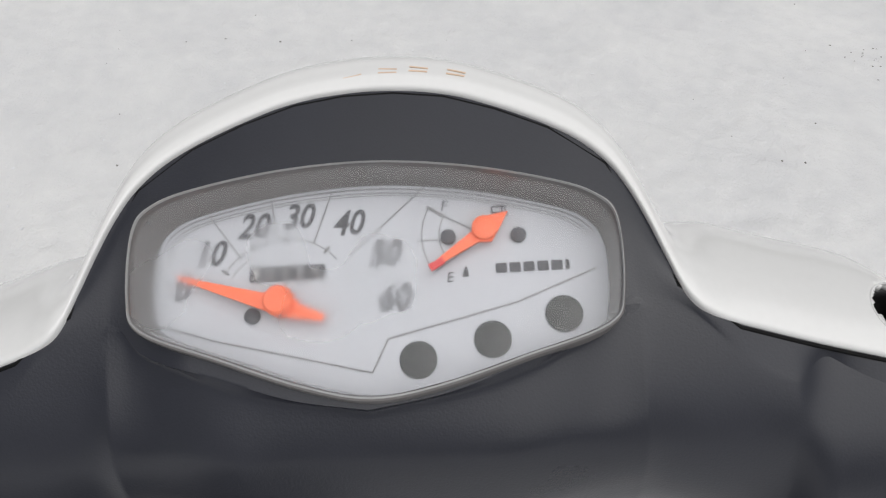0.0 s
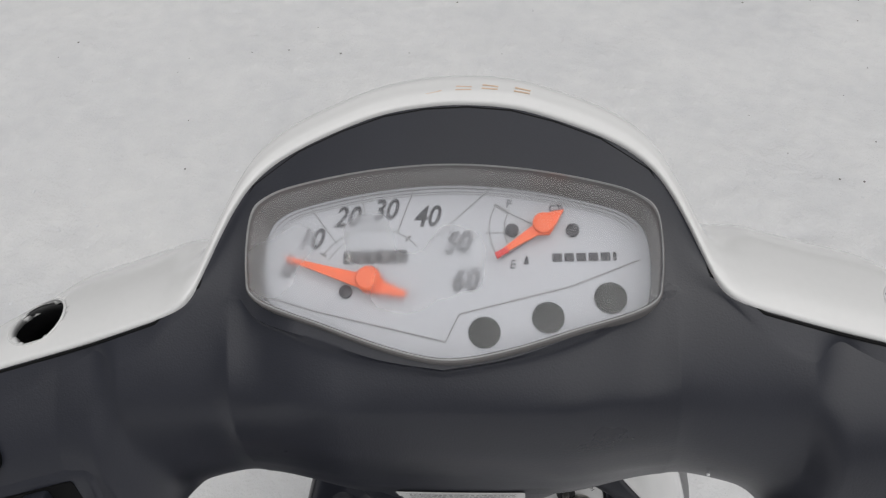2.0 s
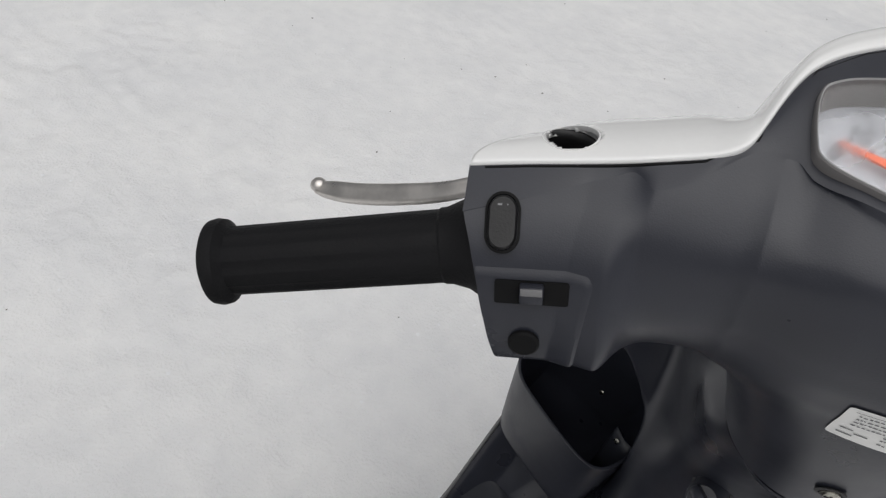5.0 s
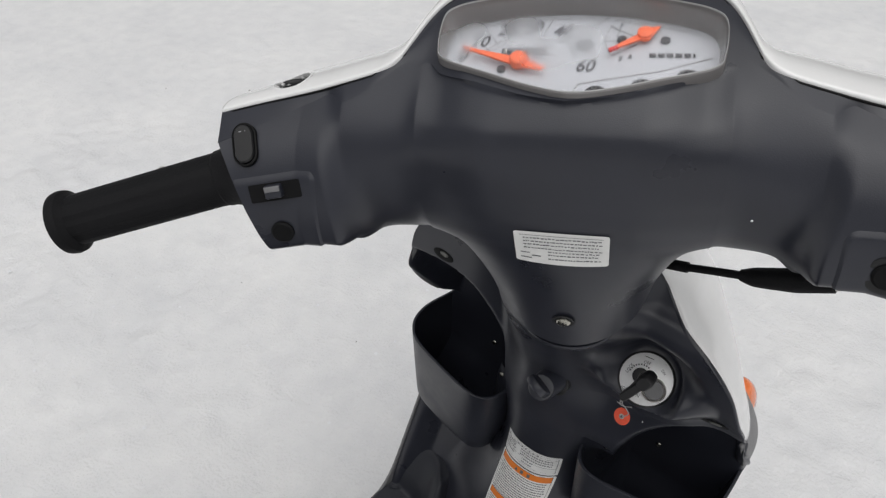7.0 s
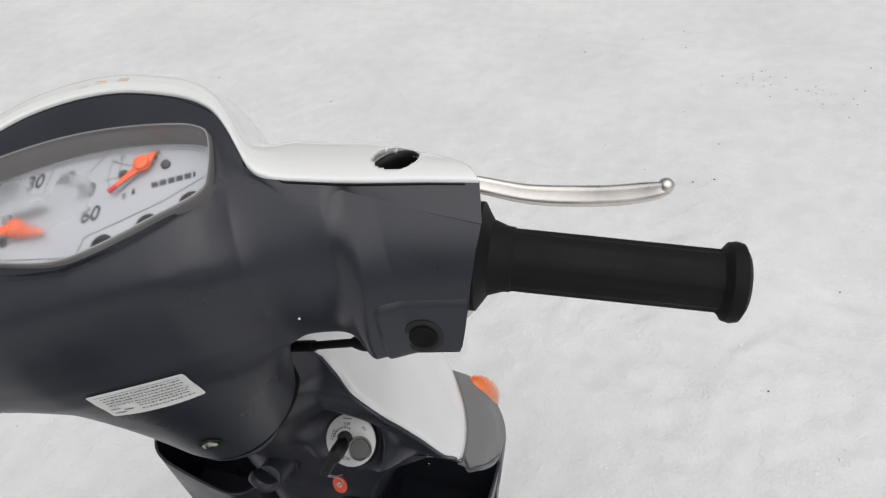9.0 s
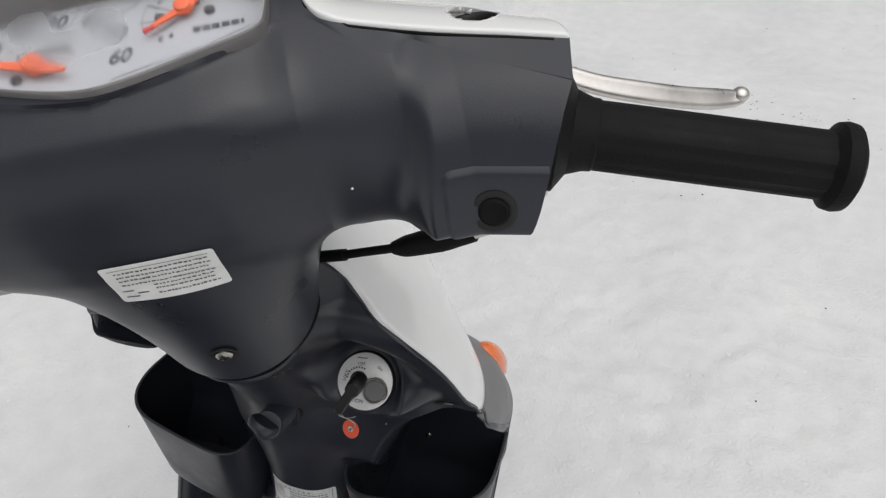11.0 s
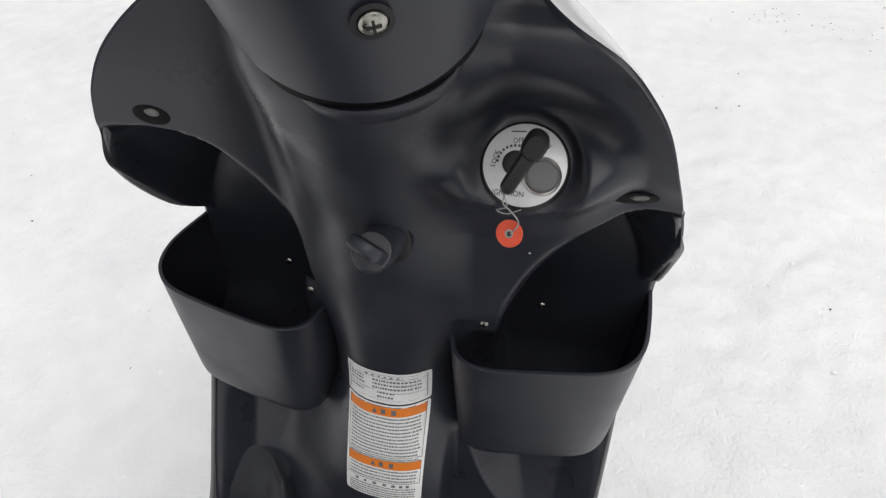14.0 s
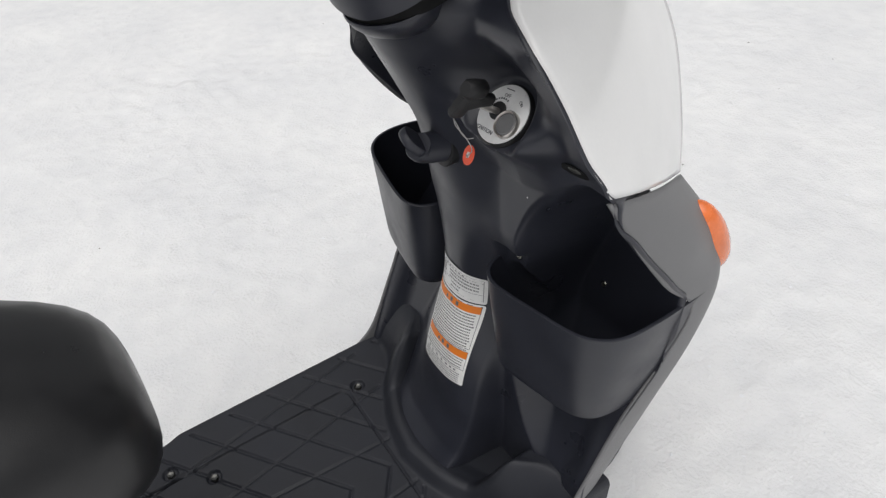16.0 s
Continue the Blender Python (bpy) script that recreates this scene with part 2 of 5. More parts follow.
def box(sx, sy, sz, m=Matrix(), edge=0.0):
    bm = bmesh.new()
    bmesh.ops.create_cube(bm, size=1.0, matrix=m @ Matrix.Diagonal((sx, sy, sz, 1)))
    if edge:
        bmesh.ops.bevel(bm, geom=bm.edges[:], offset=edge, segments=2, profile=0.5, affect="EDGES")
    return bm


def circle(cx, cy, r, n=32, ry=None):
    return [(cx + r * math.cos(2 * math.pi * i / n), cy + (ry or r) * math.sin(2 * math.pi * i / n)) for i in range(n)]


def rounded(w, h, r, n=6, cx=0.0, cy=0.0):
    out = []
    for qx, qy, a0 in ((1, 1, 0), (-1, 1, 90), (-1, -1, 180), (1, -1, 270)):
        for i in range(n + 1):
            a = radians(a0 + 90 * i / n)
            out.append((cx + qx * (w / 2 - r) + r * math.cos(a), cy + qy * (h / 2 - r) + r * math.sin(a)))
    return out


def stroke(a, b, width, z, m=Matrix(), thick=0.0002):
    """A printed line from a to b on a flat face."""
    a, b = Vector((*a, 0)), Vector((*b, 0))
    d = (b - a).normalized() * width / 2
    s = Vector((-d.y, d.x, 0))
    return prism([tuple((a - s)[:2]), tuple((b - s)[:2]), tuple((b + s)[:2]), tuple((a + s)[:2])], z, z + thick, m)


def merge(*parts):
    """Several pieces of one part in one bmesh."""
    bm = bmesh.new()
    for q in parts:
        me = bpy.data.meshes.new("piece")
        q.to_mesh(me)
        q.free()
        bm.from_mesh(me)
        bpy.data.meshes.remove(me)
    return bm


def arc_stroke(cx, cy, r, a0, a1, width, z, n=24):
    inner = [(cx + (r - width / 2) * math.cos(radians(lerp(a0, a1, i / n))), cy + (r - width / 2) * math.sin(radians(lerp(a0, a1, i / n)))) for i in range(n + 1)]
    outer = [(cx + (r + width / 2) * math.cos(radians(lerp(a0, a1, i / n))), cy + (r + width / 2) * math.sin(radians(lerp(a0, a1, i / n)))) for i in range(n + 1)]
    return sheet([[(*p, z) for p in inner], [(*p, z) for p in outer]])


def lettering(text, size, m, shear=0.0, bold=0.0, stretch=1.0):
    """The built-in font as a mesh, centred on the pose m."""
    cu = bpy.data.curves.new("letters", "FONT")
    cu.body, cu.size, cu.shear, cu.offset = text, size, shear, bold
    cu.align_x, cu.align_y, cu.extrude, cu.resolution_u = "CENTER", "CENTER", 0.0001, 3
    ob = bpy.data.objects.new("letters", cu)
    scene.collection.objects.link(ob)
    bpy.context.view_layer.update()
    me = bpy.data.meshes.new_from_object(ob.evaluated_get(bpy.context.evaluated_depsgraph_get()))
    bpy.data.objects.remove(ob)
    me.transform(m @ Matrix.Diagonal((stretch, 1, 1, 1)))
    return me


# ---- the ground ----
def make_snow():
    fine = [i * 0.015 for i in range(-140, 161)]
    far = [0.1, 0.25, 0.5, 1, 2, 4, 8, 16, 32, 64, 128, 256, 400]
    axis_x = [-2.1 - f for f in far[::-1]] + fine + [2.4 + f for f in far]
    axis_y = [y + 1.0 for y in axis_x]
    rows = []
    for y in axis_y:
        row = []
        for x in axis_x:
            v = Vector((x, y, 0))
            z = 0.012 * noise.noise(v * 1.1) + 0.006 * noise.noise(v * 3.7 + Vector((5, 0, 0))) + 0.003 * noise.noise(v * 11)
            z += 0.004 * max(0.0, noise.noise(v * 6.5 + Vector((9, 3, 0)))) * smooth(0.0, 0.5, noise.noise(v * 1.7))
            trod = smooth(0.05, 0.45, noise.noise(v * 1.3 + Vector((2, 7, 0))))
            z += 0.006 * trod * noise.noise(v * 24) + 0.005 * trod * noise.noise(v * 9 + Vector((1, 8, 3))) + 0.0012 * noise.noise(v * 19 + Vector((4, 4, 1)))
            row.append((x, y, z - 0.01))
        rows.append(row)
    ob = part("ground", sheet(rows), SNOW)
    return tagged(ob, "trodden white snow with faint prints and specks of dirt", "ground", kind="structure")


def scatter(name, label, category, material, spots, lo, hi, flat=0.6):
    rnd = random.Random(7)
    verts, faces = [], []
    for cx, cy, sx, sy, n in spots:
        for _ in range(n):
            x, y, s = rnd.gauss(cx, sx), rnd.gauss(cy, sy), rnd.uniform(lo, hi)
            v = Vector((x, y, 0))
            z = 0.012 * noise.noise(v * 1.1) + 0.006 * noise.noise(v * 3.7 + Vector((5, 0, 0))) - 0.0085
            turn, st = rnd.uniform(0, 6.28), rnd.uniform(0.35, 1.0)
            k = len(verts)
            for a, b, c in ((1, 0, 0), (0, 1, 0), (-1, 0, 0), (0, -1, 0), (0, 0, 1)):
                a, b = a * s, b * s * st
                verts.append((x + a * math.cos(turn) - b * math.sin(turn), y + a * math.sin(turn) + b * math.cos(turn), z + c * s * flat - 0.0005))
            faces += [(k, k + 1, k + 4), (k + 1, k + 2, k + 4), (k + 2, k + 3, k + 4), (k + 3, k, k + 4)]
    me = bpy.data.meshes.new(name)
    me.from_pydata(verts, [], faces)
    return tagged(part(name, me, material), label, category, kind="stuff")


make_snow()
scatter("dirt_specks", "dark crumbs of dirt and twigs lying on the snow", "dirt", DIRT,
        [(0.57, 2.41, 0.06, 0.05, 16), (0.74, 2.33, 0.07, 0.05, 24), (0.40, 1.80, 0.03, 0.03, 2), (-1.5, 1.25, 0.25, 0.25, 9), (0.3, 2.6, 0.9, 0.5, 26),
         (-0.8, 0.9, 0.3, 0.3, 6), (-0.3, 2.2, 0.5, 0.4, 10), (1.2, 1.4, 0.5, 0.6, 8), (-1.2, 1.9, 0.5, 0.5, 10)], 0.0012, 0.0046, 0.3)
scatter("snow_crumbs", "small loose crumbs of snow on the trodden surface", "snow", SNOW_CRUMB,
        [(0.2, 1.6, 1.1, 0.9, 260), (-0.9, 0.9, 0.5, 0.6, 160), (0.7, 0.9, 0.3, 0.5, 120)], 0.002, 0.006, 0.35)

# ---- the scooter: frames of the body and of the turned steering ----
BODY = pose(-0.053, 0, 0, 0, 4, 0)
side_b = Vector((math.cos(radians(4)), 0, -math.sin(radians(4))))
side_h = Vector((0.895, 0.42, 0.1)).normalized()
axis = side_b.cross(side_h).normalized()
ahead = axis.cross(side_h)
STEER = Matrix.Translation((0.0169, 0.3527, 0.9)) @ Matrix((side_h, ahead, axis)).transposed().to_4x4()
STEER_IN_BODY = BODY.inverted() @ STEER

scooter = thing("scooter", "white and dark grey motor scooter standing parked on snow", "scooter", BODY)


def steer_part(name, bm, material, label="", **kw):
    ob = part(name, bm, material, scooter, label, **kw)
    ob.matrix_local = STEER_IN_BODY
    return ob


# ---- handlebar cover ----
SEAM_Y = table([(-0.0137, 0.0702), (0, 0.0711), (0.0137, 0.0702), (0.021, 0.0690), (0.0285, 0.0671), (0.04, 0.0626), (0.0478, 0.0590), (0.0565, 0.0544), (0.0652, 0.0484), (0.0735, 0.0393), (0.0785, 0.0297), (0.0825, 0.0190), (0.0860, 0.0080), (0.0893, -0.001), (0.0935, -0.0058), (0.100, -0.0090), (0.11, -0.0120), (0.12, -0.0148), (0.14, -0.0198), (0.165, -0.0260), (0.19, -0.033)])
SEAM_Z = table([(0, 0.1), (0.091, 0.1), (0.096, 0.099), (0.102, 0.0975), (0.12, 0.0950), (0.14, 0.0925), (0.19, 0.089)])
LOW_Z = table([(0, -0.083), (0.02, -0.081), (0.04, -0.076), (0.049, -0.068), (0.0535, -0.052), (0.0585, -0.036), (0.063, -0.025), (0.069, -0.0185), (0.08, -0.0135), (0.094, -0.007), (0.107, 0.004), (0.117, 0.015), (0.127, 0.026), (0.15, 0.0305), (0.19, 0.036)])
COL_Y = table([(-0.083, -0.0775), (-0.045, -0.0755), (0.014, -0.0690), (0.036, -0.0605), (0.06, -0.046), (0.08, -0.028), (0.1, 0.0)])
COL_W = table([(-0.083, 0.051), (-0.05, 0.056), (-0.02, 0.066), (0.0, 0.078), (0.012, 0.090), (0.03, 0.12), (0.06, 0.2), (0.1, 0.3)])


BOX_FACE = table([(0.02, -0.070), (0.028, -0.0790), (0.034, -0.0840), (0.039, -0.0860), (0.045, -0.0842), (0.058, -0.0770), (0.068, -0.0693), (0.0765, -0.0610), (0.0825, -0.0525), (0.0862, -0.0445), (0.0882, -0.0375), (0.0900, -0.0290), (0.0915, -0.0210), (0.0930, -0.0120), (0.0985, 0.010)])
MID_FACE = table([(-0.017, -0.026), (-0.0085, -0.037), (-0.002, -0.0425), (0.006, -0.0487), (0.016, -0.0565), (0.03, -0.0635), (0.042, -0.0640), (0.055, -0.0615), (0.07, -0.0562), (0.081, -0.0500), (0.0895, -0.0435), (0.0950, -0.0365), (0.0985, -0.0270)])
ARM_FACE = table([(-0.017, -0.026), (-0.0085, -0.037), (-0.002, -0.0415), (0.006, -0.0465), (0.016, -0.0525), (0.030, -0.0562), (0.042, -0.0575), (0.056, -0.0562), (0.070, -0.0515), (0.081, -0.0450), (0.0885, -0.0360), (0.0935, -0.0250), (0.0962, -0.0140), (0.0985, 0.0)])


def soft_min(a, b, r):
    h = max(0.0, r - abs(a - b)) / r
    return min(a, b) - h * h * r * 0.25


def rear_y(a, z):
    """How far to the rear the cover's face lies at the side distance a and the height z."""
    y = lerp(MID_FACE(z), ARM_FACE(z), smooth(0.036, 0.078, a)) if z > -0.017 else 0.0
    y -= 0.007 * smooth(0.075, 0.118, a) * smooth(-0.002, 0.020, z) * smooth(0.085, 0.05, z)
    w = COL_W(z)
    if a < w:
        y = soft_min(y, COL_Y(z) + 0.050 * (1 - math.sqrt(max(0.0, 1 - (a / w) ** 2))), 0.012)
    shift = 0.007 * smooth(0.085, 0.045, z)
    return lerp(y, BOX_FACE(z) - 0.25 * (max(a, 0.142) - 0.152) * smooth(0.098, 0.090, z), smooth(0.117 - shift, 0.130 - shift, a))


OUTER = [(0, 0.0440), (0.027, 0.0420), (0.052, 0.0370), (0.0660, 0.0318), (0.0720, 0.024), (0.0712, 0.002), (0.0660, -0.0088), (0.042, -0.0175), (0.019, -0.0250), (0, -0.0283)]
INNER = [(0, 0.0420), (0.027, 0.0398), (0.052, 0.0343), (0.0645, 0.0290), (0.0695, 0.020), (0.0685, 0.001), (0.0635, -0.0062), (0.042, -0.0138), (0.019, -0.0212), (0, -0.0245)]
METER_X, METER_TILT = 0.0012, math.sin(radians(-2.0))


def shrunk(k):
    """Upper and lower edge of the housing's outline, drawn in from its outer to its inner line by k."""
    p = [(lerp(o[0], i[0], k), lerp(o[1], i[1], k)) for o, i in zip(OUTER, INNER)]
    return table(p[:5]), table(p[:3:-1]), p[4][0]


WELL = shrunk(0.42)


def within(edges, x, y):
    a, y = abs(x - METER_X), y - METER_TILT * (x - METER_X)
    return a < edges[2] and edges[1](a) < y < edges[0](a)


REACH = table([(0.025, 0.1585), (0.036, 0.1625), (0.06, 0.1710), (0.08, 0.1805), (0.086, 0.1862), (0.0895, 0.1915)])


def end_x(a, z):
    """The switch box ends in a slanted face: wide above, narrow below."""
    if a <= 0.13:
        return a
    reach = REACH(z)
    return 0.13 + (a - 0.13) * (reach - 0.13) / 0.06


HOOD_LIP = table([(0, -0.0298), (0.019, -0.0268), (0.042, -0.0195), (0.066, -0.0108), (0.0735, -0.003), (0.080, 0.0), (0.09, 0.0)])


def cover_section(x):
    a, s = abs(x), (1 if x >= 0 else -1)
    ys, zs = SEAM_Y(a), SEAM_Z(a)
    hump = 1 - smooth(0.080, 0.104, a)
    lip_z = lerp(zs - 0.0025, 0.0985, hump) + 0.0025 * smooth(0.068, 0.050, a)
    hood = smooth(0.080, 0.062, a)
    lip_y = lerp(min(rear_y(a, lip_z), ys - 0.002), HOOD_LIP(a), smooth(0.083, 0.074, a))
    out = []

    def add(y, z):
        if within(WELL, x, y):
            z = min(z, 0.0865)
        out.append((s * end_x(a, z), y, z))
    for i in range(130):
        t = i / 129
        add(lerp(ys, lip_y, t), lerp(zs, lip_z, t) + 0.0014 * math.sin(math.pi * t) * hump)
    z1 = LOW_Z(a)
    for i in range(1, 81):
        z = lerp(lip_z, z1, (i / 80) ** 1.7)
        face = min(rear_y(end_x(a, z), z), lip_y)
        add(lerp(face, lip_y, hood * max(0.0, 1 - (lip_z - z) / 0.011) ** 2), z)
    y = out[-1][1]
    out[-1] = (out[-1][0], y, z1)
    for d, up in ((0.003, -0.0015), (0.012, -0.001), (0.04, 0.004), (0.07, 0.010)):
        out.append((s * end_x(a, z1), min(y + d, 0.04), z1 + up * (0.3 if a < 0.06 else 1)))
    return out


def soften(rows, times=120):
    """Round the cover off where the hump runs out into the arms."""
    grid = np.array(rows)
    a = np.abs(grid[:, :, 0])
    hold = np.clip((a - 0.077) / 0.006, 0, 1) * np.clip((0.118 - a) / 0.010, 0, 1)
    hold *= np.clip((np.arange(grid.shape[1]) - 2) / 24, 0, 1)
    hold[:, -6:] = 0
    hold = hold[1:-1, 1:-1, None] * 0.9
    for _ in range(times):
        mean = (grid[:-2, 1:-1] + grid[2:, 1:-1] + grid[1:-1, :-2] + grid[1:-1, 2:]) / 4
        grid[1:-1, 1:-1] += hold * (mean - grid[1:-1, 1:-1])
    return [[tuple(p) for p in row] for row in grid.tolist()]


def make_handlebar():
    xs = [i * 0.0008 for i in range(-237, 238)]
    rows = soften([cover_section(x) for x in xs])
    bm = sheet(rows)
    for r in (rows[0], rows[-1]):
        bm.verts.ensure_lookup_table()
        at = 0 if r is rows[0] else (len(rows) - 1) * len(r)
        ends = bm.verts[at:at + len(r)]
        mid = bm.verts.new((r[0][0] * 0.995, -0.03, 0.06))
        for u, v in zip(ends, ends[1:]):
            if u is not v:
                bm.faces.new((u, v, mid))
    bmesh.ops.recalc_face_normals(bm, faces=bm.faces)
    cover = steer_part("handlebar_cover", bm, PLASTIC, "dark grey moulded plastic handlebar cover", smooth=50)
    return cover


COWL_FLAT = [(-0.001, -0.004, 0), (0.0, 0.0008, 0), (0.0035, 0.0014, 0), (0.0115, -0.0003, 0), (0.0215, -0.0050, 0), (0.032, -0.0122, 0), (0.041, -0.0238, 0), (0.047, -0.042, 0), (0.049, -0.072, 0)]
COWL_HUMP = [(-0.001, -0.004, 0), (0.0, 0.0010, 0), (0.0035, 0.0018, 0), (0.0075, 0.0012, 0), (0.0135, -0.0012, 0), (0.019, -0.0100, 0), (0.029, -0.026, 0), (0.038, -0.048, 0), (0.042, -0.080, 0)]


def make_cowl():
    """The white front half of the handlebar cover, with two round mirror holes."""
    flat, high, rows = spline(COWL_FLAT, 60), spline(COWL_HUMP, 60), []
    for i in range(-152, 153):
        x = i * 0.00125
        a, s = abs(x), (1 if x >= 0 else -1)
        y, z = SEAM_Y(a), SEAM_Z(a)
        hump = 1 - smooth(0.075, 0.110, a)
        row = []
        for p, q in zip(flat, high):
            d = p.lerp(q, hump)
            cut = 1 - 0.11 * smooth(0.002, 0.040, d.x) * smooth(0.14, 0.19, a)
            row.append((s * a * cut, y + d.x, z + d.y))
        rows.append(row)
    spot = min(((p, i, j) for i, r in enumerate(rows) for j, p in enumerate(r) if p[2] > 0.06), key=lambda q: math.hypot(q[0][0] - 0.1560, q[0][1] + 0.0070))
    hole, i0, j0 = Vector(spot[0]), spot[1], spot[2]
    slope = math.degrees(math.atan2(rows[i0][j0 + 3][2] - rows[i0][j0 - 3][2], rows[i0][j0 + 3][1] - rows[i0][j0 - 3][1]))

    def keep(i, j):
        p = rows[i][j]
        if abs(p[0]) > 0.128 and p[2] < 0.045:
            return False
        return math.hypot(abs(p[0]) - hole.x, (p[1] - hole.y) / math.cos(radians(slope))) > 0.0112 or p[2] < 0.062
    cowl = steer_part("front_cowl", sheet(rows, keep=keep), WHITE, "glossy white painted front cowl with two mirror holes", smooth=60)
    solidify(cowl, 0.0025)
    for s in (-1, 1):
        m = Matrix.Translation((s * hole.x, hole.y, hole.z)) @ Matrix.Rotation(radians(slope), 4, "X") @ Matrix.Rotation(radians(s * 4), 4, "Y")
        lie, rim = math.cos(radians(slope)), []
        for k, d in ((1.07, -0.0002), (1.03, 0.0003), (1.0, 0.0002), (0.98, -0.0004), (0.975, -0.0026)):
            ring = []
            for t in [q * math.pi / 24 for q in range(48)]:
                x, y = hole.x + 0.0112 * k * math.cos(t), hole.y + 0.0112 * k * lie * math.sin(t)
                a = x
                for _ in range(3):
                    a = x / (1 - 0.11 * smooth(0.002, 0.040, y - SEAM_Y(a)) * smooth(0.14, 0.19, a))
                ring.append((s * x, y, SEAM_Z(a) + float(np.interp(y - SEAM_Y(a), [p.x for p in flat], [p.y for p in flat])) + d))
            rim.append(ring)
        part("mirror_hole_rim", sheet(rim, closed=True), WHITE, cowl)
        # black tube added below the hole so that its inside stays dark
        shell = [[m @ Vector((r * math.cos(t), r * math.sin(t), d * (0.80 - 0.20 * s * math.cos(t)))) for t in [radians(7.5 * i) for i in range(48)]] for r, d in ((0.0128, -0.0050), (0.0138, -0.0110), (0.0138, -0.0300))]
        solidify(part("mirror_hole_shade", sheet(shell, closed=True), BLACK, cowl, "added black tube that darkens the mirror hole"), 0.0015)
        part("mirror_boss", lathe([(0.0060, -0.034), (0.0085, -0.014), (0.0065, -0.012), (0.0040, -0.030)], 28, m @ pose(-s * 0.006, 0.003, 0)), BLACK, cowl, "dark mirror mount inside the cowl")
    return cowl


cover = make_handlebar()
cowl = make_cowl()
seam = [0.004 * i for i in range(-46, 47)]
# no open gap here: a thin near-black rod draws the seam's shade
part("seam_shade", tube([(x, SEAM_Y(abs(x)) - 0.0012, SEAM_Z(abs(x)) - 0.0004) for x in seam], 0.0006), DEEP, cowl, "near-black rod painting the shade in the seam")

# ---- instrument panel ----
def mirrored(half, n=120):
    full = half + [(-x, y) for x, y in half[-2:0:-1]]
    return [(p[0] + METER_X, p[1] + METER_TILT * p[0]) for p in spline([(x, y, 0) for x, y in full], n, closed=True)]


def make_meter():
    o, i = mirrored(OUTER), mirrored(INNER)

    def ring(t, z):
        return [(lerp(p[0], q[0], t), lerp(p[1], q[1], t), z) for p, q in zip(o, i)]
    meter = steer_part("speedometer", loft([ring(0, 0.094), ring(0, 0.1022), ring(0.10, 0.1038), ring(0.30, 0.1044), ring(0.50, 0.1034), ring(0.66, 0.0990), ring(1.0, 0.0905), ring(1.0, 0.088), ring(0.5, 0.088)], caps=False), BEZEL,
                       "smoked clear instrument housing with white dial", smooth=35)
    # thin pale lip added as the bright highlight line of the edge
    part("bezel_glint", loft([ring(k, z) for k, z in ((0.22, 0.1040), (0.25, 0.1046), (0.34, 0.1047), (0.40, 0.1043), (0.42, 0.1034))], caps=False), EDGE_GLINT, meter, "pale lip painting the highlight along the edge of the clear housing", smooth=60)
    dial = part("dial", loft([ring(0.95, 0.0885), ring(0.95, 0.0895)]), DIAL, meter, "white speedometer dial printed in black")
    lens = part("lens", loft([ring(0.42, 0.1018), ring(0.42, 0.1030)]), LENS, meter, "clear plastic lens misted inside")
    lens.visible_shadow = False
    Z = 0.0896
    C = (-0.0280, 0.0040)
    lines = []
    R = 0.0215
    lines.append(arc_stroke(*C, R, 40, 150, 0.0004, Z))
    lines.append(arc_stroke(*C, R - 0.0028, 118, 150, 0.0003, Z))
    for a in (148, 117, 88, 52):
        u = (math.cos(radians(a)), math.sin(radians(a)))
        lines.append(stroke((C[0] + u[0] * (R - 0.0012), C[1] + u[1] * (R - 0.0012)), (C[0] + u[0] * (R + 0.0014), C[1] + u[1] * (R + 0.0014)), 0.0009, Z))
    for a, b in (((-0.0529, 0.0348), (-0.0414, 0.0195)), ((-0.0330, 0.0394), (-0.0306, 0.0263)), ((-0.0134, 0.0405), (-0.0188, 0.0235)), ((0.0164, 0.0407), (-0.0071, 0.0188))):
        lines.append(stroke(a, b, 0.0004, Z))
    for k, w in ((0.07, 0.0006), (0.15, 0.0004), (0.20, 0.0003)):
        pts = [(lerp(q[0], 0, k * 0.28), lerp(q[1], 0.01, k * 0.55)) for q in i if q[1] > 0.022]
        pts.sort()
        lines.append(sheet([[(x, y - w / 2, Z) for x, y in pts], [(x, y + w / 2, Z) for x, y in pts]]))
    foot = [(-0.0675, 0.0), (-0.0478, -0.0062), (-0.0005, -0.0179), (0.0042, -0.0081), (0.0429, 0.0010), (0.0675, 0.0104)]
    for a, b in zip(foot, foot[1:]):
        lines.append(stroke(a, b, 0.0005, Z))
    part("scale_print", merge(*lines), LINE, meter)
    for text, x, y in (("10", -0.0520, 0.0215), ("20", -0.0385, 0.0300), ("30", -0.0242, 0.0325), ("40", -0.0083, 0.0293), ("50", 0.0030, 0.0185), ("60", 0.0058, 0.0040), ("0", -0.0600, 0.0105)):
        part("numeral", lettering(text, 0.0116, pose(x, y, Z), shear=0.28, bold=0.00022, stretch=0.82), INK, meter)
    window = part("odometer", prism(rounded(0.0235, 0.0048, 0.0005, 2, -0.0268, 0.0140), Z, Z + 0.0003), INK, meter, "odometer window with one digit and grey blocks for the misted ones")
    part("odometer_digit", lettering("3", 0.0046, pose(-0.0365, 0.0140, Z + 0.0005)), PAPER, window)
    # mist blur put into shape and colour: grey blocks for unreadable digits
    for k in range(4):
        part("odometer_digit", prism(rounded(0.0022, 0.0030, 0.0004, 2, -0.0318 + 0.0046 * k, 0.0140), Z + 0.0004, Z + 0.0006), LINE, window)
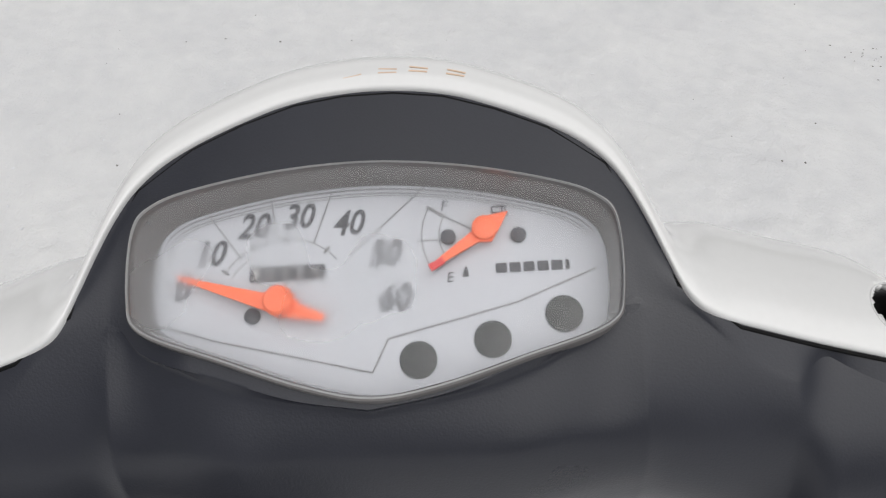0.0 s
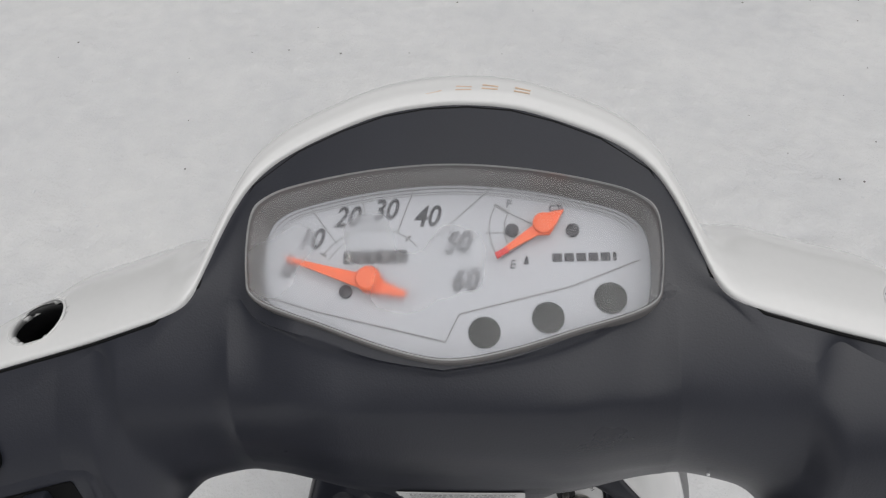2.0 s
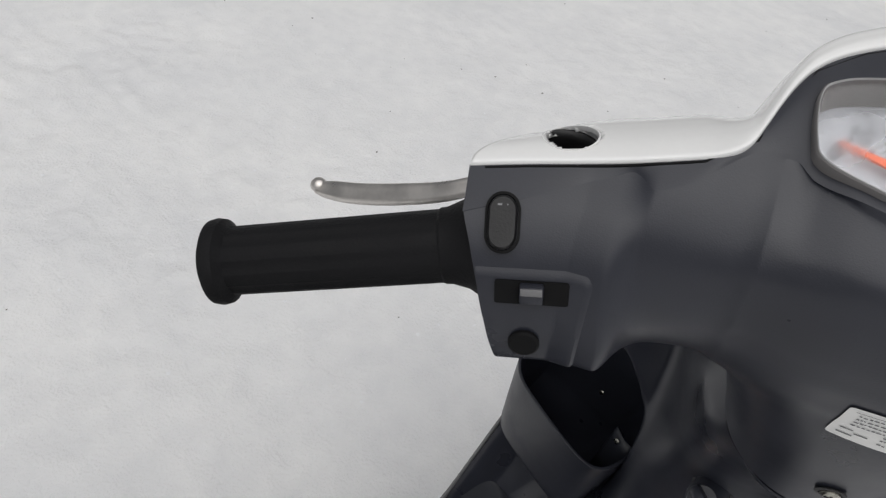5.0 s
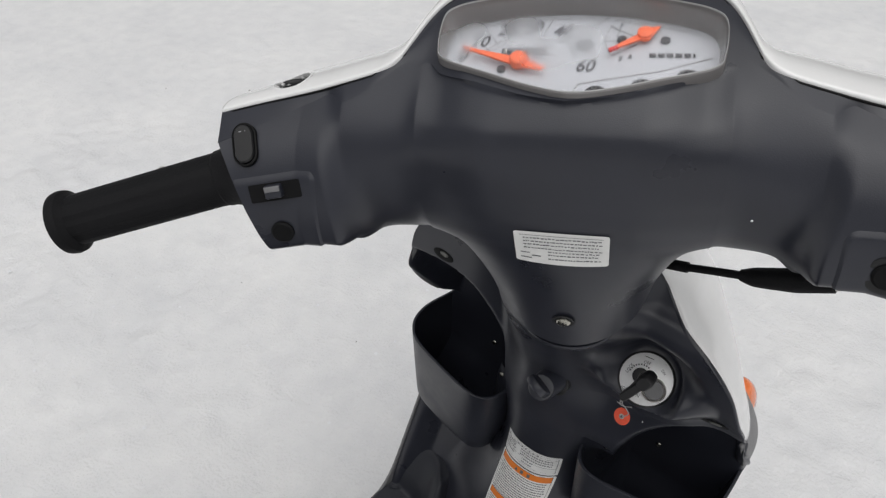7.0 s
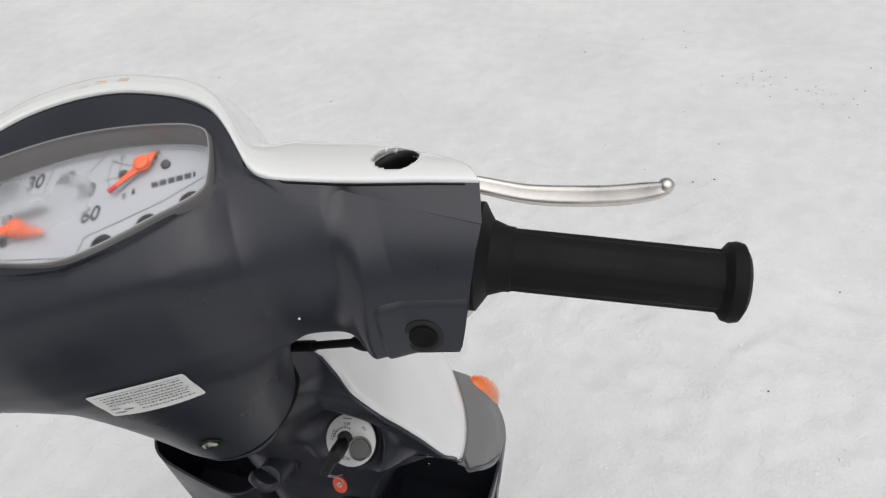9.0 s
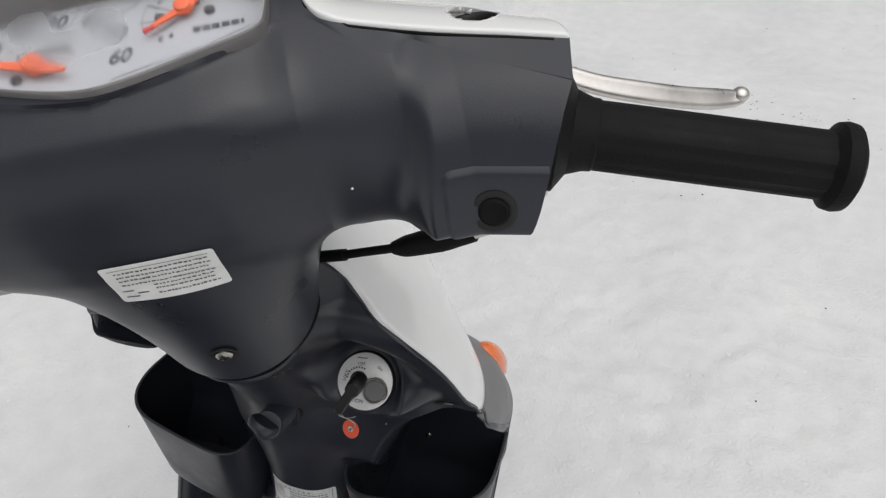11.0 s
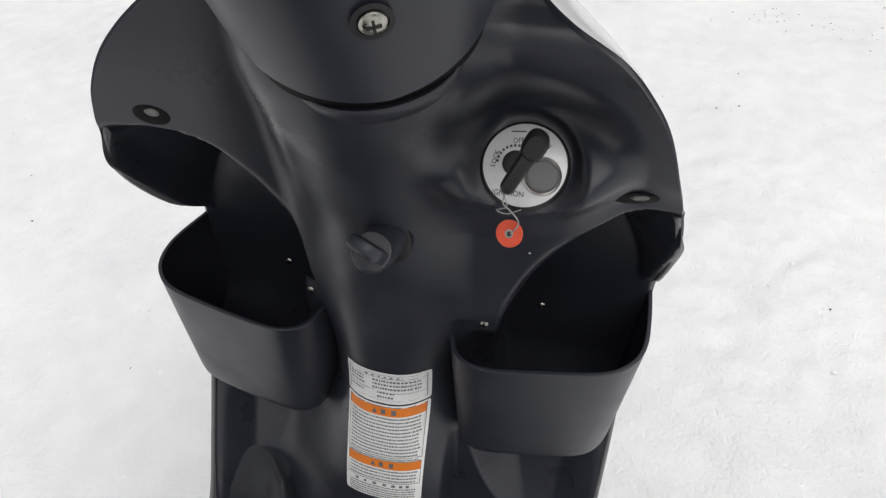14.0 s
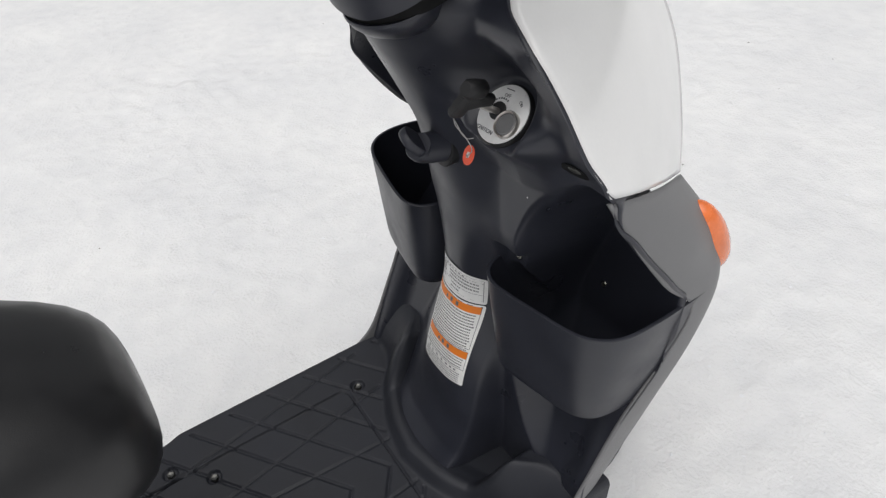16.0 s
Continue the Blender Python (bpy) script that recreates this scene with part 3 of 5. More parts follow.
    # needles
    speed = [(-0.0595, 0.0136), (-0.0590, 0.0125), (-0.034, 0.0022), (-0.026, -0.0008), (-0.0150, -0.0026), (-0.0138, -0.0008), (-0.0215, 0.0028), (-0.026, 0.0080), (-0.033, 0.0070)]
    n1 = part("speed_needle", prism(speed, Z + 0.0035, Z + 0.0045), NEEDLE, meter, "orange speedometer needle resting at zero")
    part("needle_hub", lathe([(0.0046, Z + 0.002), (0.0046, Z + 0.0062), (0.0038, Z + 0.0070)], 24, pose(-0.0278, 0.0040, 0)), NEEDLE, n1)
    fuel = [(0.0190, 0.0140), (0.0198, 0.0126), (0.0325, 0.0195), (0.0365, 0.0195), (0.0390, 0.0235), (0.0420, 0.0290), (0.0390, 0.0285), (0.0335, 0.0275), (0.0312, 0.0235)]
    n2 = part("fuel_needle", prism(fuel, Z + 0.003, Z + 0.004), NEEDLE, meter, "orange fuel needle pointing to empty")
    part("needle_hub", lathe([(0.0038, Z + 0.002), (0.0038, Z + 0.0055), (0.0030, Z + 0.0060)], 24, pose(0.0345, 0.0236, 0)), NEEDLE, n2)
    part("needle_tip", prism([(0.0170, 0.0130), (0.0180, 0.0110), (0.0222, 0.0134), (0.0214, 0.0152)], Z + 0.003, Z + 0.0042), NEEDLE_RED, n2, "red tip")
    fl = [arc_stroke(0.0345, 0.0236, 0.0195, 150, 212, 0.0004, Z), arc_stroke(0.0345, 0.0236, 0.0140, 148, 214, 0.0004, Z), stroke((0.0135, 0.0222), (0.0225, 0.0222), 0.0003, Z),
          stroke((0.0170, 0.0335), (0.0222, 0.0300), 0.0010, Z), stroke((0.0222, 0.0300), (0.0310, 0.0250), 0.0004, Z), stroke((0.0190, 0.0120), (0.0310, 0.0200), 0.0004, Z)]
    part("fuel_scale", merge(*fl), LINE, meter)
    for text, x, y in (("F", 0.0222, 0.0335), ("E", 0.0232, 0.0098)):
        part("fuel_letter", lettering(text, 0.0046, pose(x, y, Z), shear=0.15), INK, meter)
    part("pump_symbol", merge(prism(rounded(0.0034, 0.0030, 0.0003, 2, 0.0388, 0.0290), Z, Z + 0.0002), stroke((0.0372, 0.0304), (0.0372, 0.0322), 0.0005, Z), stroke((0.0404, 0.0304), (0.0404, 0.0322), 0.0005, Z), stroke((0.0372, 0.0322), (0.0414, 0.0322), 0.0005, Z), stroke((0.0414, 0.0322), (0.0420, 0.0290), 0.0004, Z)), INK, meter)
    part("drop_symbol", prism([(0.0270, 0.0098), (0.0290, 0.0098), (0.0288, 0.0120), (0.0283, 0.0134), (0.0277, 0.0120)], Z, Z + 0.0002), INK, meter)
    for x, y in ((-0.0368, 0.0008), (0.0233, 0.0228), (0.0449, 0.0222)):
        part("dial_pin", lathe([(0.0024, Z), (0.0024, Z + 0.0012), (0.0014, Z + 0.0018)], 20, pose(x, y, 0)), INK, meter)
    for x, y in ((0.0130, -0.0148), (0.0350, -0.0098), (0.0565, -0.0032)):
        lamp = part("indicator_lamp", lathe([(0.0056, Z), (0.0056, Z + 0.0003), (0.0042, Z + 0.0005)], 28, pose(x, y, 0)), LAMP_DARK, meter, "dark unlit round tell-tale lens")
    # maker's mark as plain blocks
    for k in range(6):
        part("maker_mark", prism(rounded(0.0034 if k < 5 else 0.0012, 0.0031, 0.0003, 2, 0.0390 + 0.0042 * k - (0.001 if k == 5 else 0), 0.0120), Z, Z + 0.0002), INK, meter)
    return meter


meter = make_meter()
for k, (x, y, turn) in enumerate(((-0.0165, 0.0745, 35), (-0.0050, 0.0765, 8), (0.0065, 0.0770, -4), (0.0165, 0.0768, -10), (0.0285, 0.0745, -16))):
    m = Matrix.Translation((x, y, 0.1014)) @ Matrix.Rotation(radians(turn), 4, "Z") @ Matrix.Rotation(radians(-12), 4, "X")
    part("painted_mark", merge(*([stroke((-0.0016, 0), (0.0018, 0), 0.0005, 0, m)] if k == 0 else [stroke((-0.0030, d), (0.0030, d * 0.8), 0.0005, 0, m) for d in (-0.0009, 0.0009)])), FADED, cowl, "faded orange hand-painted mark")

# ---- controls ----


def make_grip(s):
    a, b = (Vector((0.1805, -0.0512, 0.0557)), Vector((0.2925, -0.0950, 0.0497))) if s > 0 else (Vector((-0.1795, -0.0490, 0.0573)), Vector((-0.2935, -0.0920, 0.0515)))
    d = (b - a).normalized()
    m = Matrix.Translation(a) @ d.to_track_quat("Z", "Y").to_matrix().to_4x4()
    L = (b - a).length
    n = 48
    prof = [(0.0255 if s > 0 else 0.0215, 0.0), (0.0255 if s > 0 else 0.0215, 0.003), (0.0175, 0.008), (0.0150, 0.015), (0.0148, 0.018), (0.0142, 0.019), (0.0142, 0.026), (0.0137, L - 0.009), (0.0152, L - 0.0075), (0.0172, L - 0.006), (0.0178, L - 0.003), (0.0172, L), (0.0135, L + 0.0022), (0.006, L + 0.003)]
    loops = []
    for r, z in prof:
        r += 0.0008 if s > 0 else 0.0018
        for_loop = []
        for i in range(n):
            t = 2 * math.pi * i / n
            rib = 0.0
            if 0.024 < z < L - 0.008 and (i // 2) % 3 == 0:
                rib = -0.0007
            for_loop.append(m @ Vector(((r + rib) * math.cos(t), (r + rib) * math.sin(t), z)))
        loops.append(for_loop)
    grip = steer_part("handlebar_grip", loft(loops), RUBBER, "black ribbed rubber handlebar grip", smooth=25)
    part("bar_collar", lathe([(0.019, -0.012), (0.019, -0.001), (0.016, 0.0)], 32, m), BLACK, grip)
    return grip


def make_lever(s):
    up = -0.0035 if s < 0 else 0.0045
    pts = [(s * x, y, z + up) for x, y, z in ((0.150, 0.010, 0.050), (0.190, -0.002, 0.037), (0.216, -0.010, 0.027), (0.243, -0.0135, 0.017), (0.268, -0.014, 0.007), (0.290, -0.0125, -0.001), (0.298, -0.0115, -0.003))]
    path = spline([Vector(p) for p in pts], 40)
    loops = []
    for i, p in enumerate(path):
        d = (path[min(i + 1, 39)] - path[max(i - 1, 0)]).normalized()
        top = Vector((0, -0.45, 0.9))
        top = (top - d * top.dot(d)).normalized()
        sd = d.cross(top)
        f = i / 39
        w, h = lerp(0.0046, 0.0060, smooth(0.1, 0.55, f)) - 0.0020 * smooth(0.7, 1.0, f), lerp(0.0034, 0.0026, f)
        loops.append([p + sd * w * math.cos(t) + top * h * (math.sin(t) - 0.45 * math.exp(-((t - 1.57) / 0.45) ** 2)) for t in [k * math.pi / 8 for k in range(16)]])
    lever = steer_part("brake_lever", loft(loops), ALLOY, "worn bare alloy brake lever", smooth=60)
    bm = bmesh.new()
    bmesh.ops.create_uvsphere(bm, u_segments=20, v_segments=12, radius=0.0047, matrix=pose(s * 0.2975, -0.0105, -0.002 + up) @ Matrix.Diagonal((1, 1, 0.8, 1)))
    part("lever_ball", bm, ALLOY, lever)
    return lever


for s in (-1, 1):
    make_grip(s)
    make_lever(s)


def face_pose(s, x, z):
    """A pose on the sloped face of the switch box: x to the right, y up the slope, z out of the face."""
    along = Vector((0.008, rear_y(abs(x + 0.004), z) - rear_y(abs(x - 0.004), z), 0)).normalized()
    up = Vector((0, rear_y(abs(x), z + 0.004) - rear_y(abs(x), z - 0.004), 0.008))
    up = (up - along * up.dot(along)).normalized()
    return Matrix.Translation((x, rear_y(abs(x), z), z)) @ Matrix((along, up, along.cross(up))).transposed().to_4x4()


def raised_panel(s, x0, z0, z1, lift, r):
    """A low moulded panel that follows the face of the switch box out to its end."""
    n, rows = 36, []
    for j in range(n + 1):
        z = lerp(z0, z1, j / n)
        row = []
        for i in range(n + 1):
            x = lerp(x0, end_x(0.19, z) - 0.0012, i / n)
            dx, dz = x - x0, min(z1 - z, z - z0)
            d = min(dx, dz) if dx > r or dz > r else r - math.hypot(r - dx, r - dz)
            row.append((s * x, rear_y(x, z) + 0.0006 - (lift + 0.0006) * smooth(0.0, 0.0022, d), z))
        rows.append(row)
    return sheet(rows)


def make_switches():
    # left: dip switch, slider and horn
    m = face_pose(-1, -0.1695, 0.0835) @ pose(0, 0.003, 0.0014) @ Matrix.Diagonal((0.80, 0.90, 1, 1))
    rim = steer_part("dip_switch", loft([[m @ Vector((x, y, z)) for x, y in rounded(w, h, r, 8)] for w, h, r, z in ((0.0172, 0.0268, 0.0082, -0.004), (0.0172, 0.0268, 0.0082, 0.0004), (0.0150, 0.0244, 0.0072, 0.0006), (0.0148, 0.0242, 0.0071, -0.002))], caps=False), DEEP, "black rocker dip switch")
    part("rocker", loft([[m @ Vector((x, y, z + 0.0012 * abs(y) / 0.012)) for x, y in rounded(w, h, r, 8)] for w, h, r, z in ((0.0140, 0.0234, 0.0068, -0.003), (0.0140, 0.0234, 0.0068, 0.0004), (0.0122, 0.0216, 0.006, 0.0014))]), BLACK, rim)
    part("rocker_mark", prism(rounded(0.0050, 0.0008, 0.0003, 2, 0, 0.0075), 0.0020, 0.0024, m), LINE, rim)
    body = steer_part("switch_panel", raised_panel(-1, 0.1300, 0.0340, 0.0755, 0.0014, 0.004), PLASTIC, "raised switch panel")
    m = face_pose(-1, -0.1540, 0.0680) @ pose(0, 0, 0.0012)
    # the slot isn't cut: a near-black plate paints its shade
    slot_shade = part("turn_switch", prism(rounded(0.029, 0.0100, 0.001, 3, 0.001), -0.002, 0.0006, m), DEEP, body, "near-black plate painting the shaded slot of the turn signal switch")
    part("slider", box(0.0095, 0.0075, 0.0060, m @ pose(0.001, 0.0005, 0.002), 0.001), PLASTIC, body, "grey slider knob")
    # lit top of the knob, its light put into a paler grey
    part("slider_lit_top", box(0.0085, 0.0030, 0.0010, m @ pose(0.001, 0.0022, 0.0050), 0.0003), GREY, body)
    m = face_pose(-1, -0.1520, 0.0485) @ pose(0, 0, 0.0022)
    part("horn_button", lathe([(0.0064, -0.001), (0.0064, 0.0004), (0.0054, 0.0012), (0.003, 0.0010)], 28, m), DEEP, body, "black round horn button")
    # right: starter
    m = face_pose(1, 0.148, 0.0490) @ pose(0, 0, 0.0012)
    panel = steer_part("starter_panel", raised_panel(1, 0.1270, 0.0340, 0.0660, 0.0016, 0.006), PLASTIC, "raised starter switch panel")
    part("starter_well", lathe([(0.0100, -0.0008), (0.0100, 0.0001), (0.0088, 0.0005), (0.0072, 0.0002)], 36, m), BLACK, panel)
    part("starter_button", lathe([(0.0066, 0.0), (0.0066, 0.0010), (0.0054, 0.0016), (0.004, 0.0012)], 28, m), DEEP, panel, "black round starter button")


make_switches()
x, z = 0.0912, 0.0525
part("snow_crumb", lathe([(0.0004, -0.0004), (0.0007, 0.0002), (0.0004, 0.0006)], 8, face_pose(1, x, z)), SNOW_CRUMB, cover, "tiny crumb of snow")


def sticker(parent, name, label, grid, paper, lines, orange=(), corner=0.06):
    """A thin paper label that follows a curved face; grid(u, v) gives the place, lines are (u0, u1, v, height)."""
    def strip(u0, u1, v0, v1, lift, nu=14, nv=3):
        return sheet([[grid(lerp(u0, u1, i / nu), lerp(v0, v1, j / nv), lift) for i in range(nu + 1)] for j in range(nv + 1)])
    rows = []
    for j in range(33):
        v = 0.5 - 0.5 * math.cos(math.pi * j / 32)
        e = max(0.0, corner - min(v, 1 - v)) / corner
        inset = 0.03 * (1 - math.sqrt(1 - e * e))
        rows.append([grid(lerp(inset, 1 - inset, i / 16), v, 0.0004) for i in range(17)])
    ob = part(name, sheet(rows), paper, parent, label)
    if orange:
        for u0, u1, v, h in orange:
            part("orange_band", strip(u0, u1, v, v + h, 0.0006), LABEL_ORANGE, ob)
    part("small_print", merge(*[strip(u0, u1, v, v + h, 0.0007, 6 if u1 - u0 > 0.2 else 1, 1) for u0, u1, v, h in lines]), LABEL_INK, ob)
    return ob


def column_grid(u, v, lift):
    x, z = lerp(-0.0255, 0.0255, u), lerp(0.0122, 0.0387, v)
    y = rear_y(abs(x), z)
    return (x, y - lift - 0.0003, z)


rnd = random.Random(3)
ink = [(0.06, 0.94, 0.90, 0.012)]
for k, v in enumerate((0.80, 0.70, 0.60, 0.48, 0.38, 0.28, 0.16)):
    u = 0.10 if k < 4 else 0.36
    while u < 0.90:
        w = rnd.uniform(0.012, 0.04)
        ink.append((u, min(0.93, u + w), v + rnd.uniform(-0.006, 0.006), rnd.uniform(0.026, 0.040)))
        u += w + rnd.uniform(0.006, 0.016)
ink += [(0.06, 0.16, 0.30, 0.03), (0.18, 0.28, 0.22, 0.03), (0.06, 0.18, 0.14, 0.03)]
col_label = sticker(scooter, "oil_label", "small white paper notice with rows of small print", column_grid, PAPER, ink)
col_label.matrix_local = STEER_IN_BODY


def screw(parent, m, r, name="screw", head=SCREW):
    """A domed cross-head screw in a shallow dark seat."""
    seat = part("screw_seat", lathe([(r * 1.55, 0.0), (r * 1.55, 0.0004), (r * 1.15, 0.0006), (r * 1.1, -0.0010)], 24, m), BLACK, parent)
    ob = part(name, lathe([(r, -0.001), (r, 0.0012), (r * 0.8, 0.0022), (r * 0.35, 0.0026)], 24, m), head, parent, "bright zinc cross-head screw")
    # slots aren't cut: black bars on the head paint their shade
    part("cross_slot", merge(box(r * 1.1, r * 0.22, 0.0008, m @ pose(0, 0, 0.0026)), box(r * 0.22, r * 1.1, 0.0008, m @ pose(0, 0, 0.0026))), BLACK, ob)
    return ob


screw(cover, Matrix.Translation((0, -0.0765, -0.0470)) @ Matrix.Rotation(radians(90), 4, "X"), 0.0046)

# throttle cable that runs from the right switch box into the steering head
cable = steer_part("throttle_cable", tube([(0.045, -0.022, -0.052), (0.062, -0.030, -0.046), (0.085, -0.039, -0.034), (0.110, -0.049, -0.020), (0.135, -0.058, -0.004), (0.158, -0.061, 0.006), (0.174, -0.058, 0.018), (0.180, -0.050, 0.035)], 0.0026), RUBBER, "black throttle cable")
part("cable_boot", tube([(0.100, -0.045, -0.0255), (0.108, -0.048, -0.0215), (0.126, -0.0545, -0.010), (0.142, -0.060, -0.001)], [0.0035, 0.0060, 0.0072, 0.0050]), RUBBER, cable)
part("cable_sleeve", tube([(0.055, -0.027, -0.049), (0.072, -0.034, -0.041)], 0.0036, count=6), RUBBER, cable)
part("cable_bend", tube([(0.142, -0.060, -0.001), (0.158, -0.061, 0.006), (0.174, -0.058, 0.018), (0.180, -0.051, 0.032)], 0.0036, count=16), ALLOY, cable)

# ---- leg shield ----
NECK_Y = table([(0.20, 0.30), (0.27, 0.335), (0.30, 0.362), (0.34, 0.374), (0.396, 0.377), (0.45, 0.388), (0.527, 0.402), (0.58, 0.400), (0.64, 0.389), (0.68, 0.380), (0.72, 0.363), (0.76, 0.344), (0.80, 0.327), (0.86, 0.33)])
NECK_W = table([(0.25, 0.15), (0.30, 0.135), (0.36, 0.115), (0.42, 0.10), (0.50, 0.080), (0.58, 0.068), (0.66, 0.062), (0.72, 0.068), (0.78, 0.078), (0.86, 0.075)])
CUT_Z = table([(0.0, 0.40), (0.066, 0.54), (0.080, 0.61), (0.092, 0.645), (0.104, 0.666), (0.1164, 0.6794), (0.127, 0.6900), (0.140, 0.7010), (0.152, 0.7055), (0.180, 0.7070)])
CUT_LEFT = table([(0.0, 0.40), (0.045, 0.60), (0.052, 0.640), (0.058, 0.656), (0.066, 0.670), (0.075, 0.683), (0.097, 0.700), (0.1256, 0.7050), (0.162, 0.7015), (0.180, 0.700)])
EDGE_Y = table([(0.25, 0.378), (0.30, 0.398), (0.36, 0.422), (0.44, 0.457), (0.50, 0.495), (0.556, 0.505), (0.60, 0.474), (0.662, 0.427), (0.70, 0.405), (0.80, 0.402)])
SIDE_X = table([(0.25, 0.180), (0.40, 0.177), (0.50, 0.177), (0.60, 0.177), (0.66, 0.1755), (0.705, 0.1685), (0.720, 0.1655), (0.737, 0.1580), (0.751, 0.1490), (0.766, 0.1355), (0.780, 0.1195), (0.796, 0.0990), (0.810, 0.0840), (0.838, 0.0670), (0.86, 0.052)])


POD = table([(-0.045, 0.0), (-0.022, -0.009), (-0.008, -0.021), (0.002, -0.0262), (0.010, -0.0185), (0.0185, -0.0038), (0.0327, 0.0150), (0.042, 0.0210), (0.070, 0.0210)])
SIDE_RIGHT = table([(0.25, 0.180), (0.40, 0.177), (0.60, 0.177), (0.66, 0.1745), (0.708, 0.1655), (0.734, 0.1575), (0.765, 0.1460), (0.7825, 0.1350), (0.798, 0.1205), (0.8075, 0.1010), (0.8145, 0.0865), (0.838, 0.066), (0.86, 0.052)])
WING_RIGHT = table([(0.69, 0.4045), (0.708, 0.4035), (0.734, 0.3905), (0.765, 0.380), (0.7825, 0.3750), (0.798, 0.3715), (0.8075, 0.3750), (0.8145, 0.3840), (0.84, 0.392)])


def shield_y(x, z):
    a = abs(x)
    w = NECK_W(z)
    wing = 0.404 + 0.012 * smooth(0.10, 0.04, a) + 0.006 * smooth(0.74, 0.80, z)
    # on one side the wing leans back, with a bowl for the ignition switch: a lip below, a brow above
    if x > 0:
        wing = lerp(wing, WING_RIGHT(z), smooth(0.0, 0.06, x))
        dx, dz = x - 0.086, z - 0.7345
        wing += POD(z - 0.716 - 0.30 * max(0.0, dx)) * smooth(0.058, 0.022, math.hypot(dx, max(0.0, dz)))
        wing = lerp(wing, 0.3895 + dz, smooth(0.0320, 0.0220, math.hypot(dx, dz * 1.414)))
    deep = lerp(0.492, 0.455, smooth(0.50, 0.42, z))
    deep = lerp(deep, lerp(0.41, 0.452, smooth(0.27, 0.42, z)), smooth(0.46, 0.40, z))
    if z > 0.556:
        deep = min(deep, EDGE_Y(z) + min(0.05, 0.001 + max(0.0, (0.172 - a) * lerp(2.2, 1.5, smooth(0.61, 0.665, z)))))
    cut, soft = (CUT_Z(a), 0.075 * smooth(0.138, 0.085, a)) if x > 0 else (CUT_LEFT(a), 0.08 * smooth(0.105, 0.060, a))
    hollow = smooth(-0.004, 0.010 + soft, cut - z) if a > 0.045 else 0.0
    hollow = max(hollow, smooth(0.62, 0.45, z))
    side = lerp(wing, deep, hollow)
    # outer flange
    edge = EDGE_Y(z) - (0.014 * smooth(0.70, 0.665, z) * smooth(0.55, 0.60, z) if x < 0 else 0.0)
    side = lerp(side, min(side, edge), smooth(lerp(0.140, 0.164, smooth(0.55, 0.58, z)), 0.174, a))
    u = min(1.0, a / w)
    bump = (1 - u ** 2.6) ** 1.9
    crest = NECK_Y(z)
    y = min(side, lerp(side, crest, bump)) if crest < side else side
    # the flat behind the pocket, with a small step above it
    return lerp(y, max(y, 0.4215), smooth(0.592, 0.587, z) * smooth(0.047, 0.056, x))


def make_shield():
    nx, nz = 240, 300
    rows = []
    for j in range(nz + 1):
        z = lerp(0.262, 0.852, j / nz)
        xs = [lerp(-SIDE_X(z), SIDE_RIGHT(z), i / nx) for i in range(nx + 1)]
        tuck = 0.0035 * smooth(0.70, 0.66, z) * smooth(0.51, 0.54, z)
        rows.append([(xs[0] - tuck, shield_y(xs[0], z) + tuck, z)] + [(x, shield_y(x, z), z) for x in xs] + [(xs[-1] + tuck, shield_y(xs[-1], z) + tuck, z)])
    ob = part("leg_shield", sheet(rows), PLASTIC, scooter, "dark grey moulded plastic inner leg shield", smooth=50)
    solidify(ob, 0.003, 1.0)
    return ob


shield = make_shield()

# round collar of the shield under the turned steering cover; a near-black filler above it paints the gap's shade
around = [1.6 * k for k in range(-36, 37)]
rows = [[((r - 0.010 * (abs(t) / 58) ** 3) * math.sin(radians(t)), -0.0275 - (r - 0.010 * (abs(t) / 58) ** 3) * math.cos(radians(t)), z) for t in around] for r, z in ((0.044, -0.0890), (0.0475, -0.0882), (0.0492, -0.0876), (0.0500, -0.0884), (0.0500, -0.0897), (0.0486, -0.0945), (0.0450, -0.1005), (0.0380, -0.1070), (0.0280, -0.1120))]
collar = part("steering_collar", sheet(rows), PLASTIC, shield, smooth=60)
collar.matrix_local = STEER_IN_BODY
gap = part("steering_gap_shade", lathe([(0.0470, -0.0885), (0.0470, -0.070)], 48, pose(0, -0.0275, 0)), DEEP, shield)
gap.matrix_local = STEER_IN_BODY


